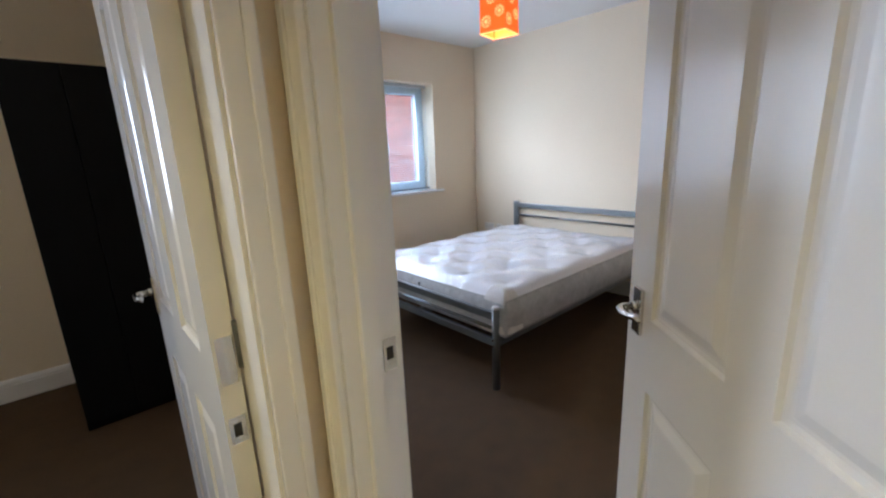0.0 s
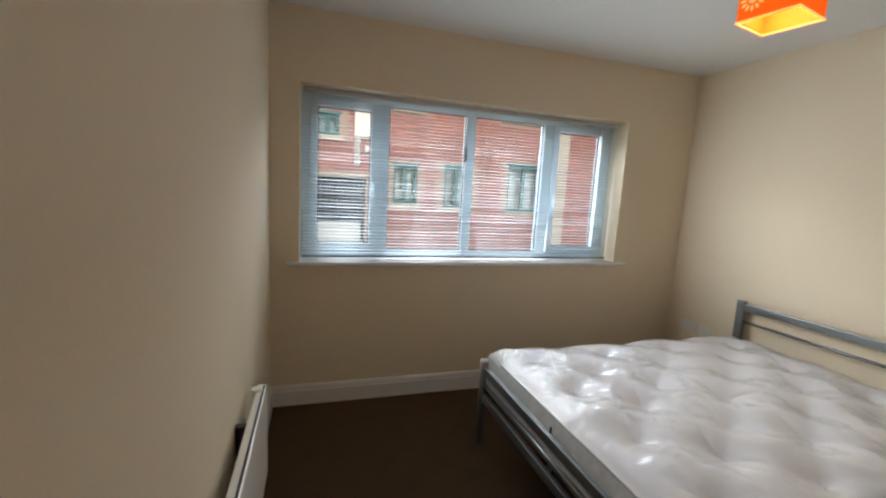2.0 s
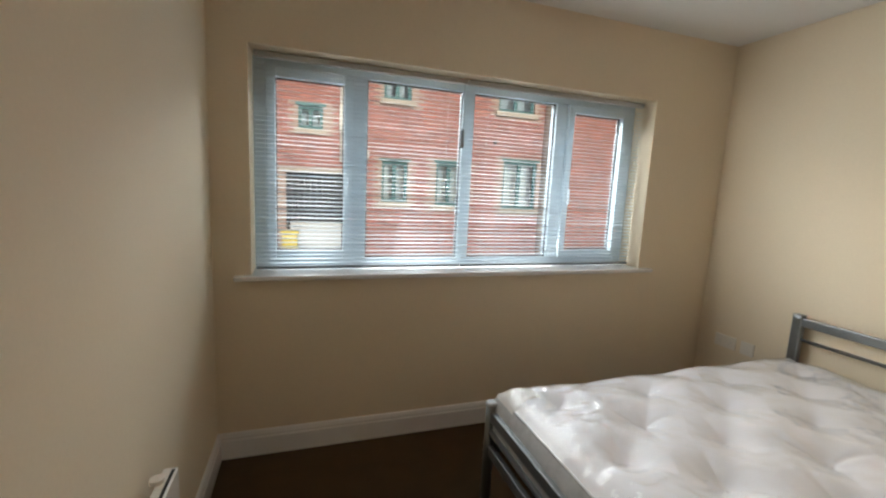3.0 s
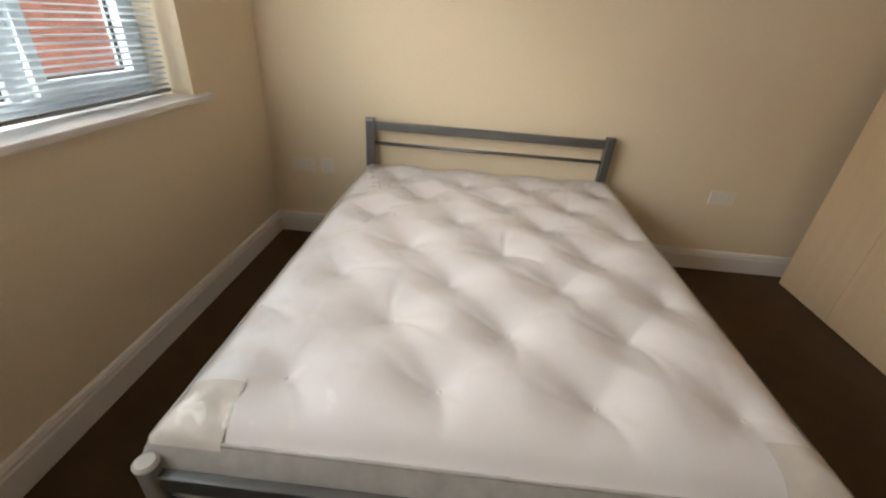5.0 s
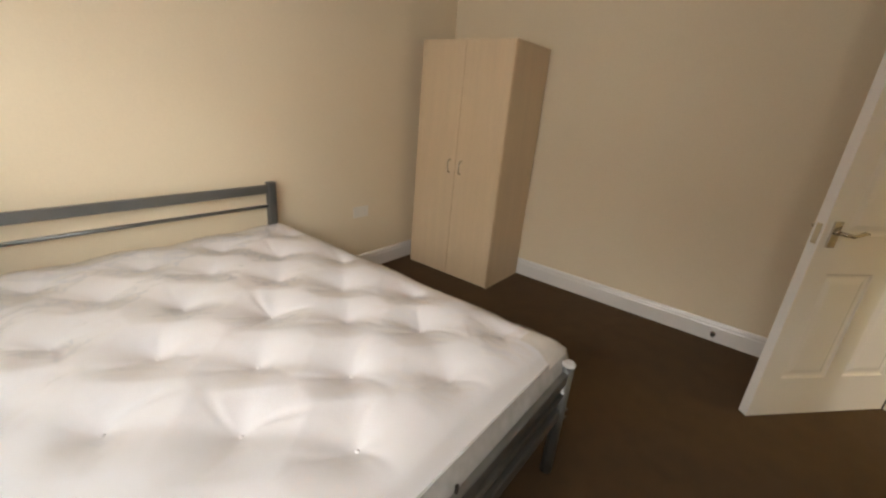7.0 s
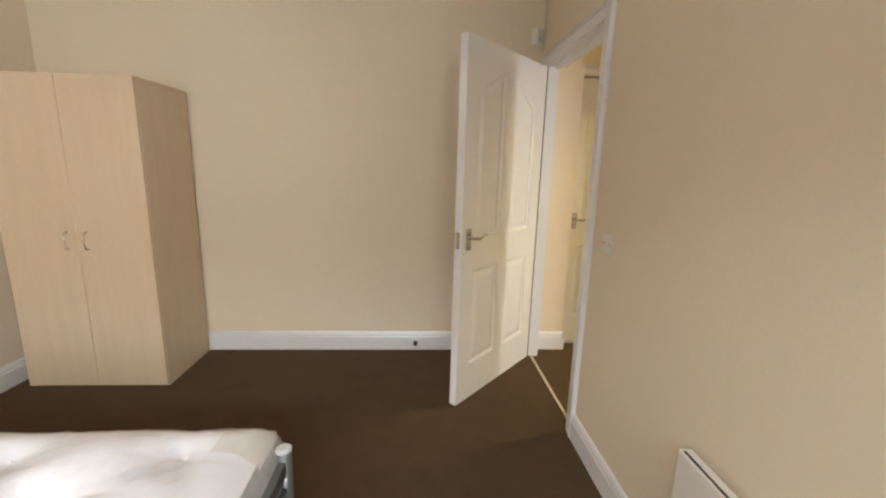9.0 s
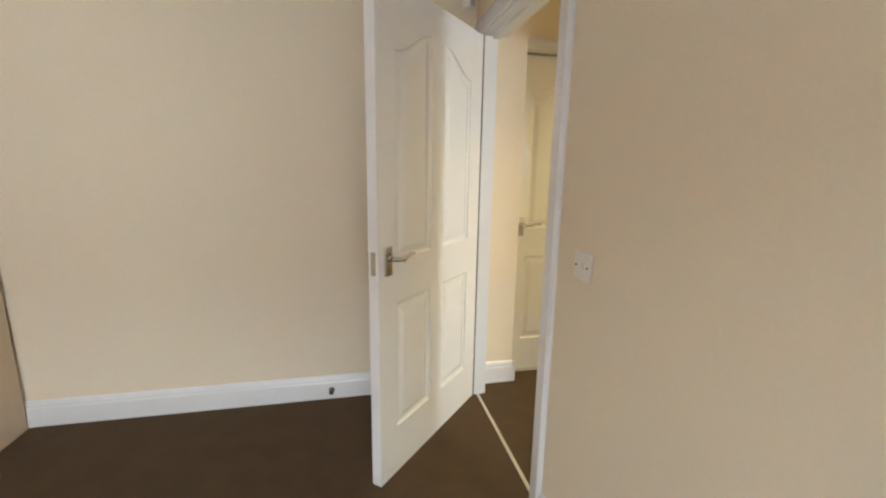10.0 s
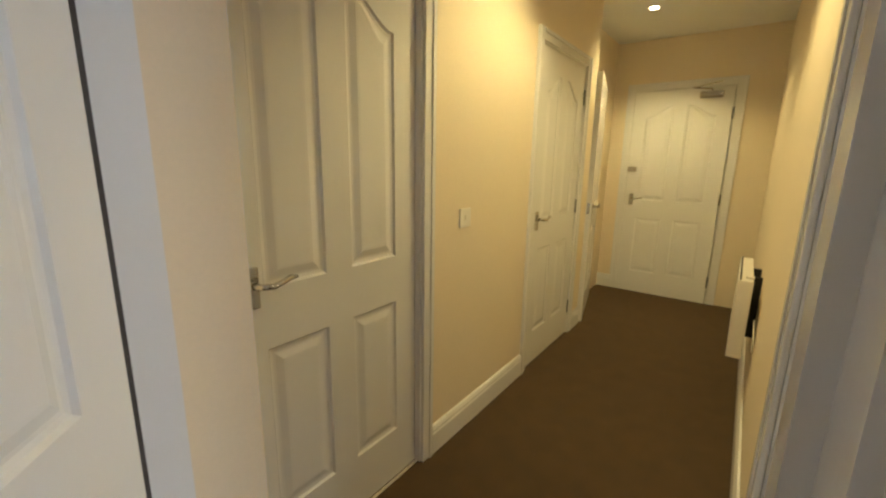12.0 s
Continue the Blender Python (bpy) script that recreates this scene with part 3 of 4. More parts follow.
def top_height(x, y):
    edge = min(x - MX0, MX1 - x, y - MY0, MY1 - y) - IN
    rim = 1 - math.exp(-(edge / 0.026) ** 1.6) if edge > 0 else 0
    low, ways = 1.0, 1.0
    for u, v, way, deep in tufts:
        d = math.hypot(x - u, y - v)
        if d < 0.4:
            low = min(low, 1 - 0.95 * math.exp(-(d / 0.088) ** 1.12))
            along = math.atan2(y - v, x - u)
            fold = math.exp(-(math.sin(1.5 * along + way * 3 + 3 * d) / 0.24) ** 2) * math.exp(-(d / 0.13) ** 2)
            ways = min(ways, 1 - deep * fold)
    for p, q in seams:
        du, dv = q[0] - p[0], q[1] - p[1]
        t = ((x - p[0]) * du + (y - p[1]) * dv) / (du * du + dv * dv)
        if 0 < t < 1:
            d = abs((x - p[0]) * dv - (y - p[1]) * du) / math.hypot(du, dv)
            if d < 0.15:
                ways = min(ways, 1 - 0.17 * math.exp(-(d / 0.05) ** 1.5) * (1 - 0.35 * math.sin(math.pi * t)))
    crease = noise.noise((x * 4, y * 4, 0.3)) * 0.006 + noise.noise((x * 14, y * 9, 2.0)) * 0.003
    swell = 1 - math.exp(-(max(edge, 0) / 0.075) ** 1.2)
    return MZ1 - 0.022 + 0.022 * rim + 0.051 * low * ways * swell + crease * rim


bm = fresh()
cx, cy = (MX0 + MX1) / 2, (MY0 + MY1) / 2
grid = []
for i in range(NX + 1):
    row = []
    for j in range(NY + 1):
        x, y = MX0 + IN + (MX1 - MX0 - 2 * IN) * i / NX, MY0 + IN + (MY1 - MY0 - 2 * IN) * j / NY
        row.append(bm.verts.new((x - cx, y - cy, top_height(x, y) - MZ0)))
    grid.append(row)
for i in range(NX):
    for j in range(NY):
        bm.faces.new((grid[i][j], grid[i + 1][j], grid[i + 1][j + 1], grid[i][j + 1]))
part("top_panel", bm, MATTRESS, mattress, "white tufted cover under clear plastic", True)
bm = fresh()
ring = []
N = 260
for k in range(N):
    t = k / N * 2 * ((MX1 - MX0) + (MY1 - MY0))
    w, h = MX1 - MX0, MY1 - MY0
    if t < w:
        p, n = (MX0 + t, MY0), (0, -1)
    elif t < w + h:
        p, n = (MX1, MY0 + t - w), (1, 0)
    elif t < 2 * w + h:
        p, n = (MX1 - (t - w - h), MY1), (0, 1)
    else:
        p, n = (MX0, MY1 - (t - 2 * w - h)), (-1, 0)
    col = []
    for m in range(9):
        s = m / 8
        out = 0.010 * math.sin(math.pi * s) + 0.006 * noise.noise((p[0] * 6, p[1] * 6, s * 3)) * math.sin(math.pi * s)
        shrink = IN * s ** 4
        col.append(bm.verts.new((min(max(p[0], MX0 + shrink), MX1 - shrink) + n[0] * out - cx, min(max(p[1], MY0 + shrink), MY1 - shrink) + n[1] * out - cy, (MZ1 - 0.022 - MZ0) * s)))
    ring.append(col)
for k in range(N):
    a, b = ring[k], ring[(k + 1) % N]
    for m in range(8):
        bm.faces.new((a[m], b[m], b[m + 1], a[m + 1]))
bm.faces.new([c[0] for c in ring][::-1])
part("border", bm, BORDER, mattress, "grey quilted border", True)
for z in (MZ1 - 0.022,):
    pts = [(MX0 + IN, MY0 + IN), (MX1 - IN, MY0 + IN), (MX1 - IN, MY1 - IN), (MX0 + IN, MY1 - IN), (MX0 + IN, MY0 + IN)]
    for a, b in zip(pts, pts[1:]):
        line = [(a[0] + (b[0] - a[0]) * k / 30 - cx, a[1] + (b[1] - a[1]) * k / 30 - cy, z - MZ0 + 0.002 * noise.noise((k * 0.5, a[0], a[1]))) for k in range(31)]
        part("piping", tube(fresh(), line, 0.0045, 8), BORDER, mattress, smooth=True)
for u, v, way, deep in tufts:
    bm = fresh()
    z = top_height(u, v) - MZ0
    tube(bm, [(u - cx, v - cy, z - 0.004), (u - cx, v - cy, z + 0.003), (u - cx, v - cy, z + 0.005)], [0.006, 0.006, 0.003], 8)
    part("tuft", bm, MATTRESS, mattress, smooth=True)
for y, s in ((MY0, 1), (MY1, -1)):
    bm = fresh()
    rows = []
    for i in range(9):
        row = []
        for j in range(9):
            x, v = MX0 + IN + 0.12 * i / 8, y + s * (IN + 0.15 * j / 8)
            row.append(bm.verts.new((x - cx - (0.004 if i == 0 else 0), v - cy, top_height(x, v) - MZ0 + 0.003)))
        rows.append(row)
    for i in range(8):
        for j in range(8):
            bm.faces.new((rows[i][j], rows[i + 1][j], rows[i + 1][j + 1], rows[i][j + 1]))
    low = [bm.verts.new((MX0 - 0.014 - cx, rows[0][j].co.y, 0.02)) for j in range(9)]
    for j in range(8):
        bm.faces.new((rows[0][j], rows[0][j + 1], low[j + 1], low[j]))
    side = [bm.verts.new((rows[i][0].co.x, y - s * 0.014 - cy, 0.02)) for i in range(9)]
    for i in range(8):
        bm.faces.new((rows[i][0], rows[i + 1][0], side[i + 1], side[i]))
    bm.faces.new((rows[0][0], low[0], side[0]))
    part("corner_wrap", bm, CORNER, mattress, "greyish folded corner protector under the plastic", True)

# loose clear wrapping, crumpled most at the foot end
bm = fresh()
rows = []
for i in range(151):
    row = []
    for j in range(121):
        x, y = MX0 + IN + (MX1 - MX0 - 2 * IN) * i / 150, MY0 + IN + (MY1 - MY0 - 2 * IN) * j / 120
        loose = 0.35 + 0.65 * math.exp(-((x - MX0 - 0.16) / 0.16) ** 2) + 0.5 * max(0.0, noise.noise((x * 2.3, y * 2.3, 9.0)))
        ridge = 1 - abs(noise.noise((x * 9 + y * 4, y * 17 - x * 5, 1.0))) * 1.6 + 0.55 * noise.noise((x * 38, y * 30, 4.0))
        side = min(x - MX0, MX1 - x, y - MY0, MY1 - y) - IN
        hold = 1 - math.exp(-side / 0.03) if side > 0 else 0
        row.append(bm.verts.new((x - cx, y - cy, top_height(x, y) - MZ0 + 0.002 + 0.011 * max(0.0, ridge) * loose * hold)))
    rows.append(row)
for i in range(150):
    for j in range(120):
        bm.faces.new((rows[i][j], rows[i + 1][j], rows[i + 1][j + 1], rows[i][j + 1]))
wrap = part("plastic_wrap", bm, WRAP, mattress, "loose clear plastic wrapping", True)
wrap.visible_shadow = False
tag = fresh()
box(tag, (MX0 - 0.016 - cx, 2.304 - cy, 0.150), (MX0 - 0.009 - cx, 2.312 - cy, 0.176), 0.001)
part("tag", tag, DARK, mattress, "small black tape tag on the border")

# ---- wardrobe ----
RX0, RX1, RY0, RY1, RH = 2.285, 3.068, -0.100, 0.398, 1.757
wardrobe = thing("wardrobe", "pale maple two-door wardrobe with bow handles in the corner", "wardrobe", ((RX0 + RX1) / 2, (RY0 + RY1) / 2, 0))
wx, wy = (RX0 + RX1) / 2, (RY0 + RY1) / 2


def local(bm, x, y):
    bmesh.ops.translate(bm, verts=bm.verts, vec=(-x, -y, 0))
    return bm


part("side_panel", local(box(fresh(), (RX0, RY0, 0), (RX0 + 0.016, RY1 - 0.018, RH), 0.001), wx, wy), MAPLE, wardrobe)
part("side_panel", local(box(fresh(), (RX1 - 0.016, RY0, 0), (RX1, RY1 - 0.018, RH), 0.001), wx, wy), MAPLE, wardrobe)
part("top", local(box(fresh(), (RX0 + 0.016, RY0, RH - 0.017), (RX1 - 0.016, RY1 - 0.018, RH - 0.001), 0.001), wx, wy), MAPLE, wardrobe)
part("plinth", local(box(fresh(), (RX0 + 0.016, RY1 - 0.045, 0), (RX1 - 0.016, RY1 - 0.03, 0.06)), wx, wy), MAPLE, wardrobe)
part("back_panel", local(box(fresh(), (RX0 + 0.016, RY0 + 0.004, 0.02), (RX1 - 0.016, RY0 + 0.008, RH - 0.017)), wx, wy), MAPLE, wardrobe)
for a, b, s in ((RX0 + 0.001, (RX0 + RX1) / 2 - 0.0015, 1), ((RX0 + RX1) / 2 + 0.0015, RX1 - 0.001, -1)):
    leaf_ob = part("door", local(box(fresh(), (a, RY1 - 0.0165, 0.012), (b, RY1, RH - 0.002), 0.0015), wx, wy), MAPLE, wardrobe)
    hx = (b - 0.05) if s > 0 else (a + 0.05)
    bm = fresh()
    tube(bm, [(hx, RY1 - 0.001, 0.837), (hx, RY1 + 0.018, 0.842), (hx, RY1 + 0.026, 0.862), (hx, RY1 + 0.028, 0.885), (hx, RY1 + 0.026, 0.908), (hx, RY1 + 0.018, 0.928), (hx, RY1 - 0.001, 0.933)],
         [0.006, 0.006, 0.005, 0.0045, 0.005, 0.006, 0.006], 8)
    part("handle", local(bm, wx, wy), CHROME, leaf_ob, "brushed metal bow handle", True)

# ---- fixtures of the bedroom ----
BLIND_Y, SLAT_N, SLAT_P = 3.745, 46, 0.0216


def blind(x0, x1, label):
    """A venetian blind with its slats open, hanging in the window reveal."""
    ob = thing("venetian_blind", label, "window blind", ((x0 + x1) / 2, BLIND_Y, WZ0 + 0.005), group="blinds in the window")
    w = x1 - x0
    part("head_rail", box(fresh(), (-w / 2, -0.0125, 1.045), (w / 2, 0.0125, 1.072), 0.002), GREYCAP, ob, "pale grey metal head rail")
    part("bottom_rail", box(fresh(), (-w / 2, -0.012, 0.006), (w / 2, 0.012, 0.020), 0.003), RAILGREY, ob, "grey bottom rail")
    bm = fresh()
    rows = []
    for k in range(5):
        u = k / 4 - 0.5
        y = u * 0.025
        z = 0.0022 * (1 - 4 * u * u) + y * math.tan(radians(10))
        rows.append([bm.verts.new((s * w / 2, y, z)) for s in (-1, 1)])
    for a, b in zip(rows, rows[1:]):
        bm.faces.new((a[0], a[1], b[1], b[0]))
    bmesh.ops.solidify(bm, geom=list(bm.faces), thickness=0.0006)
    data = mesh_of("slat", bm, SLAT)
    for k in range(SLAT_N):
        slat = new("slat", data)
        slat.parent = ob
        slat.location = (random.uniform(-0.001, 0.001), 0, 0.036 + k * SLAT_P)
        slat.rotation_euler = (radians(random.uniform(-1.3, 1.3)), 0, radians(random.uniform(-0.05, 0.05)))
    for s in (-0.40, 0.0, 0.40):
        bm = fresh()
        tube(bm, [(s * w, -0.013, 0.01), (s * w, -0.013, 1.05)], 0.0008, 5)
        part("ladder_cord", bm, SLAT, ob)
    return ob


RAILGREY = material("grey_blind_rail", (0.22, 0.24, 0.26), 0.4, metal=0.3, vary=0.08)
left_blind = blind(0.185, 1.288, "white venetian blind with open slats in the window reveal")
blind(1.297, 2.530, "white venetian blind with open slats and a pull cord")
bm = fresh()
tube(bm, [(1.268, BLIND_Y - 0.016, 1.76), (1.268, BLIND_Y - 0.016, 2.008)], 0.0012, 6)
tube(bm, [(1.268, BLIND_Y - 0.016, 1.655), (1.268, BLIND_Y - 0.016, 1.67), (1.268, BLIND_Y - 0.016, 1.745), (1.268, BLIND_Y - 0.016, 1.765)], [0.006, 0.011, 0.009, 0.004], 10)
bmesh.ops.translate(bm, verts=bm.verts, vec=(-(0.185 + 1.288) / 2, -BLIND_Y, -(WZ0 + 0.005)))
part("cord_pull", bm, RAILGREY, left_blind, "dark grey cord pull", True)


def panel_heater(label, at, turn, length, height, deep):
    """A slim electric panel heater on wall brackets; its back is at y = 0 and it faces -y."""
    ob = thing("panel_heater", label, "heater", at, turn)
    part("body", box(fresh(), (0, -deep, 0), (length, -0.042, height), 0.006), PLASTIC, ob, "white enamelled steel body")
    part("grille", box(fresh(), (0.012, -deep + 0.006, height - 0.004), (length - 0.012, -deep + 0.014, height + 0.0012)), DARK, ob, "dark outlet slot along the top")
    for x in (0.16, length - 0.27):
        part("bracket", box(fresh(), (x, -0.043, 0.04), (x + 0.03, 0.0, height - 0.03), 0.003), DARK, ob, "dark wall bracket")
    bm = fresh()
    tube(bm, [(length - 0.06, -deep * 0.55, height), (length - 0.06, -deep * 0.55, height + 0.012)], 0.018, 16)
    part("dial", bm, PLASTIC, ob)
    bm = fresh()
    tube(bm, [(length - 0.05, -0.014, height * 0.5), (length + 0.02, -0.010, height * 0.35), (length + 0.08, -0.008, height * 0.2)], 0.004, 8)
    part("cable", bm, PLASTIC, ob, smooth=True)
    return ob


panel_heater("slim white electric panel heater low on the bedroom wall", (0.0, 1.78, 0.20), 90, 0.94, 0.40, 0.080)
panel_heater("white electric panel heater on the hall wall", (-2.85, HALL_N, 0.37), 0, 0.65, 0.40, 0.105)


def wall_plate(name, label, category, m, w, h, rockers, screws, group="", screw=None):
    """A moulded electrical plate; it lies in the xz plane and faces -y."""
    screw = screw or PLASTIC
    ob = tagged(new(name), label, category, group)
    ob.matrix_world = m
    part("plate", box(fresh(), (-w / 2, -0.009, -h / 2), (w / 2, 0.0, h / 2), 0.0035), PLASTIC, ob)
    for x, z, rw, rh in rockers:
        part("rocker", box(fresh(), (x - rw / 2, -0.0125, z - rh / 2), (x + rw / 2, -0.008, z + rh / 2), 0.002), PLASTIC, ob)
    for x, z in screws:
        part("screw", tube(fresh(), [(x, -0.0085, z), (x, -0.0105, z)], 0.0035, 10), screw, ob, "small screw head")
    return ob


def socket(at, turn, double, label):
    w = 0.146 if double else 0.086
    ob = wall_plate("socket", label, "socket", pose(*at, 0, 0, turn), w, 0.086,
                    [(x, 0.026, 0.012, 0.018) for x in ((-0.016, 0.016) if double else (0.02,))], [(-w / 2 + 0.012, 0.0), (w / 2 - 0.012, 0.0)])
    for x in ((-0.042, 0.042) if double else (0.0,)):
        for dx, dz, sw, sh in ((0, 0.004, 0.004, 0.008), (-0.011, -0.017, 0.007, 0.004), (0.011, -0.017, 0.007, 0.004)):
            part("slot", box(fresh(), (x + dx - sw / 2, -0.0097, dz - sh / 2), (x + dx + sw / 2, -0.0088, dz + sh / 2)), GREYCAP, ob)
    return ob


BRONZE = material("dark_screw", (0.10, 0.07, 0.04), 0.4, metal=0.8)
socket((X1, 0.876, 0.490), -90, True, "white double socket on the wall beside the bed")
socket((X1, 3.445, 0.472), -90, True, "white double socket low in the corner under the window")
socket((X1, 3.295, 0.472), -90, False, "white single outlet plate beside a double socket")
wall_plate("light_switch", "white single light switch with two screw heads", "switch", pose(0.0, 1.080, 1.039, 0, 0, 90), 0.086, 0.086,
           [(0, 0, 0.014, 0.024)], [(-0.030, 0), (0.030, 0)], screw=BRONZE)
wall_plate("light_switch", "white single light switch on the hall wall", "switch", pose(-1.345, HALL_S, 1.063, 0, 0, 180), 0.086, 0.086,
           [(0, 0, 0.014, 0.024)], [])

sensor = thing("alarm_sensor", "small white movement sensor in the corner above the door", "alarm sensor", (0.055, Y0 + 0.028, 2.17), 45)
part("housing", box(fresh(), (-0.028, -0.025, -0.05), (0.028, 0.022, 0.05), 0.010), PLASTIC, sensor)
part("lens", box(fresh(), (-0.020, 0.018, -0.035), (0.020, 0.0245, 0.0), 0.004), GREYCAP, sensor)
stop = thing("door_stop", "small brass and rubber door stop on the skirting", "door stop", (0.811, Y0 + 0.018, 0.058))
part("stem", tube(fresh(), [(0, -0.002, 0), (0, 0.006, 0), (0, 0.008, 0), (0, 0.030, 0)], [0.016, 0.016, 0.008, 0.008], 14), CHROME, stop)
part("rubber_tip", tube(fresh(), [(0, 0.029, 0), (0, 0.034, 0), (0, 0.042, 0)], [0.012, 0.014, 0.011], 14), DARK, stop)

# pendant lamp with a square orange paper shade
PX, PY, PZ, PS = 1.645, 1.965, 2.025, 0.083
pendant = thing("pendant_lamp", "square orange paper lampshade with daisy cut-outs, lit", "ceiling lamp", (PX, PY, PZ), 12)


def daisy(bm, c, a, b, n, r):
    """A ring of petals round a small disc, lying on a face spanned by a and b."""
    for k in range(12):
        t = k * math.tau / 12
        u, v = math.cos(t), math.sin(t)
        def at(rad, off):
            return c + n + (a * u + b * v) * rad + (b * u - a * v) * off
        bm.faces.new([bm.verts.new(at(*q)) for q in ((r * 0.48, -r * 0.05), (r * 0.78, -r * 0.13), (r, 0), (r * 0.78, r * 0.13), (r * 0.48, r * 0.05))])
    bm.faces.new([bm.verts.new(c + n + (a * math.cos(k * math.tau / 14) + b * math.sin(k * math.tau / 14)) * r * 0.32) for k in range(14)])


def translucent(mat, amount):
    """Lets part of the light through a thin sheet."""
    nodes, links = mat.node_tree.nodes, mat.node_tree.links
    shader = nodes["Principled BSDF"]
    thin = nodes.new("ShaderNodeBsdfTranslucent")
    thin.inputs["Color"].default_value = shader.inputs["Base Color"].links[0].from_node.color_ramp.elements[1].color
    mix = nodes.new("ShaderNodeMixShader")
    mix.inputs["Fac"].default_value = amount
    links.new(shader.outputs["BSDF"], mix.inputs[1])
    links.new(thin.outputs["BSDF"], mix.inputs[2])
    links.new(mix.outputs["Shader"], nodes["Material Output"].inputs["Surface"])


translucent(SHADE, 0.35)
translucent(SLAT, 0.45)
translucent(PETAL, 0.6)
for k in range(4):
    turn = Matrix.Rotation(k * math.pi / 2, 4, 'Z')
    bm = box(fresh(), (-PS, -PS - 0.0008, 0.0), (PS, -PS + 0.0008, 0.295))
    bm.transform(turn)
    side = part("shade_panel", bm, SHADE, pendant, "orange paper side")
    for cx_, cz_, r in ((-0.042, 0.060, 0.037), (0.046, 0.102, 0.033), (-0.008, 0.178, 0.034), (0.044, 0.244, 0.036), (-0.048, 0.250, 0.030)):
        bm = fresh()
        daisy(bm, Vector((cx_, -PS - 0.0008, cz_)), Vector((1, 0, 0)), Vector((0, 0, 1)), Vector((0, -0.0012, 0)), r)
        bm.transform(turn)
        part("flower_cutout", bm, PETAL, side, "pale daisy cut-out")
    bm = box(fresh(), (-PS - 0.002, -PS - 0.003, -0.002), (PS + 0.002, -PS + 0.002, 0.003))
    bm.transform(turn)
    part("rim", bm, PETAL, pendant, "pale bottom rim")
part("flex", tube(fresh(), [(0, 0, 0.14), (0, 0, H - PZ)], 0.003, 8), PLASTIC, pendant)
part("ceiling_rose", tube(fresh(), [(0, 0, H - PZ - 0.028), (0, 0, H - PZ - 0.02), (0, 0, H - PZ)], [0.012, 0.034, 0.038], 20), PLASTIC, pendant)
part("lamp_holder", tube(fresh(), [(0, 0, 0.105), (0, 0, 0.15)], [0.018, 0.014], 14), PLASTIC, pendant)
part("bulb", tube(fresh(), [(0, 0, 0.105), (0, 0, 0.09), (0, 0, 0.07), (0, 0, 0.05), (0, 0, 0.042)], [0.012, 0.02, 0.028, 0.022, 0.008], 16), BULB, pendant, "glowing bulb", True)

# ---- hall and second bedroom ----


SPOTLAMP = material("spot_lamp", (0.9, 0.85, 0.7), 0.4, bump=0.0, emit=((1.0, 0.86, 0.58), 40.0))


def downlight(x, y, label):
    ob = thing("downlight", label, "ceiling light", (x, y, H), group="recessed hall lights")
    bm = fresh()
    inner = [bm.verts.new((0.032 * math.cos(k * math.tau / 24), 0.032 * math.sin(k * math.tau / 24), -0.002)) for k in range(24)]
    rim = [bm.verts.new((0.042 * math.cos(k * math.tau / 24), 0.042 * math.sin(k * math.tau / 24), -0.006)) for k in range(24)]
    outer = [bm.verts.new((0.046 * math.cos(k * math.tau / 24), 0.046 * math.sin(k * math.tau / 24), 0.0)) for k in range(24)]
    for a, b in ((inner, rim), (rim, outer)):
        for k in range(24):
            bm.faces.new((a[k], a[(k + 1) % 24], b[(k + 1) % 24], b[k]))
    part("bezel", bm, CHROME, ob, "chrome bezel")
    part("lamp", tube(fresh(), [(0, 0, -0.0015), (0, 0, -0.004)], [0.031, 0.026], 24), SPOTLAMP, ob, "glowing lamp face")


for x, y in SPOTS:
    downlight(x, y, "small round recessed ceiling light, lit")
downlight(-1.25, 2.1, "small round recessed ceiling light in the second bedroom, lit")

# closer and night latch belong to the entrance door; its leaf runs along local x
bm = box(fresh(), (0.08, 0.044, 1.895), (0.26, 0.092, 1.952), 0.008)
part("closer", bm, CHROME, entrance, "silver door closer body")
bm = fresh()
tube(bm, [(0.17, 0.075, 1.952), (0.17, 0.075, 1.972), (0.31, 0.17, 1.976), (0.10, 0.09, 2.03)], 0.008, 8)
part("closer_arm", bm, CHROME, entrance, "silver closer arm")
part("night_latch", box(fresh(), (0.722, 0.044, 1.235), (0.802, 0.075, 1.285), 0.004), CHROME, entrance, "metal night latch")

# black wardrobe in the second bedroom
dark = thing("black_wardrobe", "tall black ash wardrobe in the second bedroom", "wardrobe", (-0.375, 3.13, 0), 1)
part("carcass", box(fresh(), (-0.225, -0.24, 0.0), (0.225, 0.25, 1.825), 0.002), BLACKWOOD, dark)
for a, b in ((-0.224, -0.0015), (0.0015, 0.224)):
    part("door", box(fresh(), (a, -0.2585, 0.05), (b, -0.241, 1.821), 0.002), BLACKWOOD, dark)

# ---- outside the window ----
GROUND_Z, FACE_Y = -0.25, 11.0
single("ground", blocks(((-900, Y1 + 0.28, GROUND_Z - 0.2), (900, 1500, GROUND_Z))), YARD, "grey concrete yard between the buildings", "ground", "structure")
building = thing("apartment_building", "red brick building with dark green windows across the yard", "building", (0, FACE_Y, GROUND_Z))
OPEN = [(2.07, 2.68, 1.09, 2.02), (3.37, 4.05, 1.06, 2.07), (5.13, 6.10, 1.02, 2.22), (0.27, 0.78, 2.58, 3.06), (2.08, 2.72, 3.38, 4.25), (0.02, 1.42, -0.25, 1.66),
        (4.9, 5.9, 3.4, 4.4), (-2.2, -1.4, 1.05, 2.1), (-2.2, -1.4, 3.3, 4.3)]


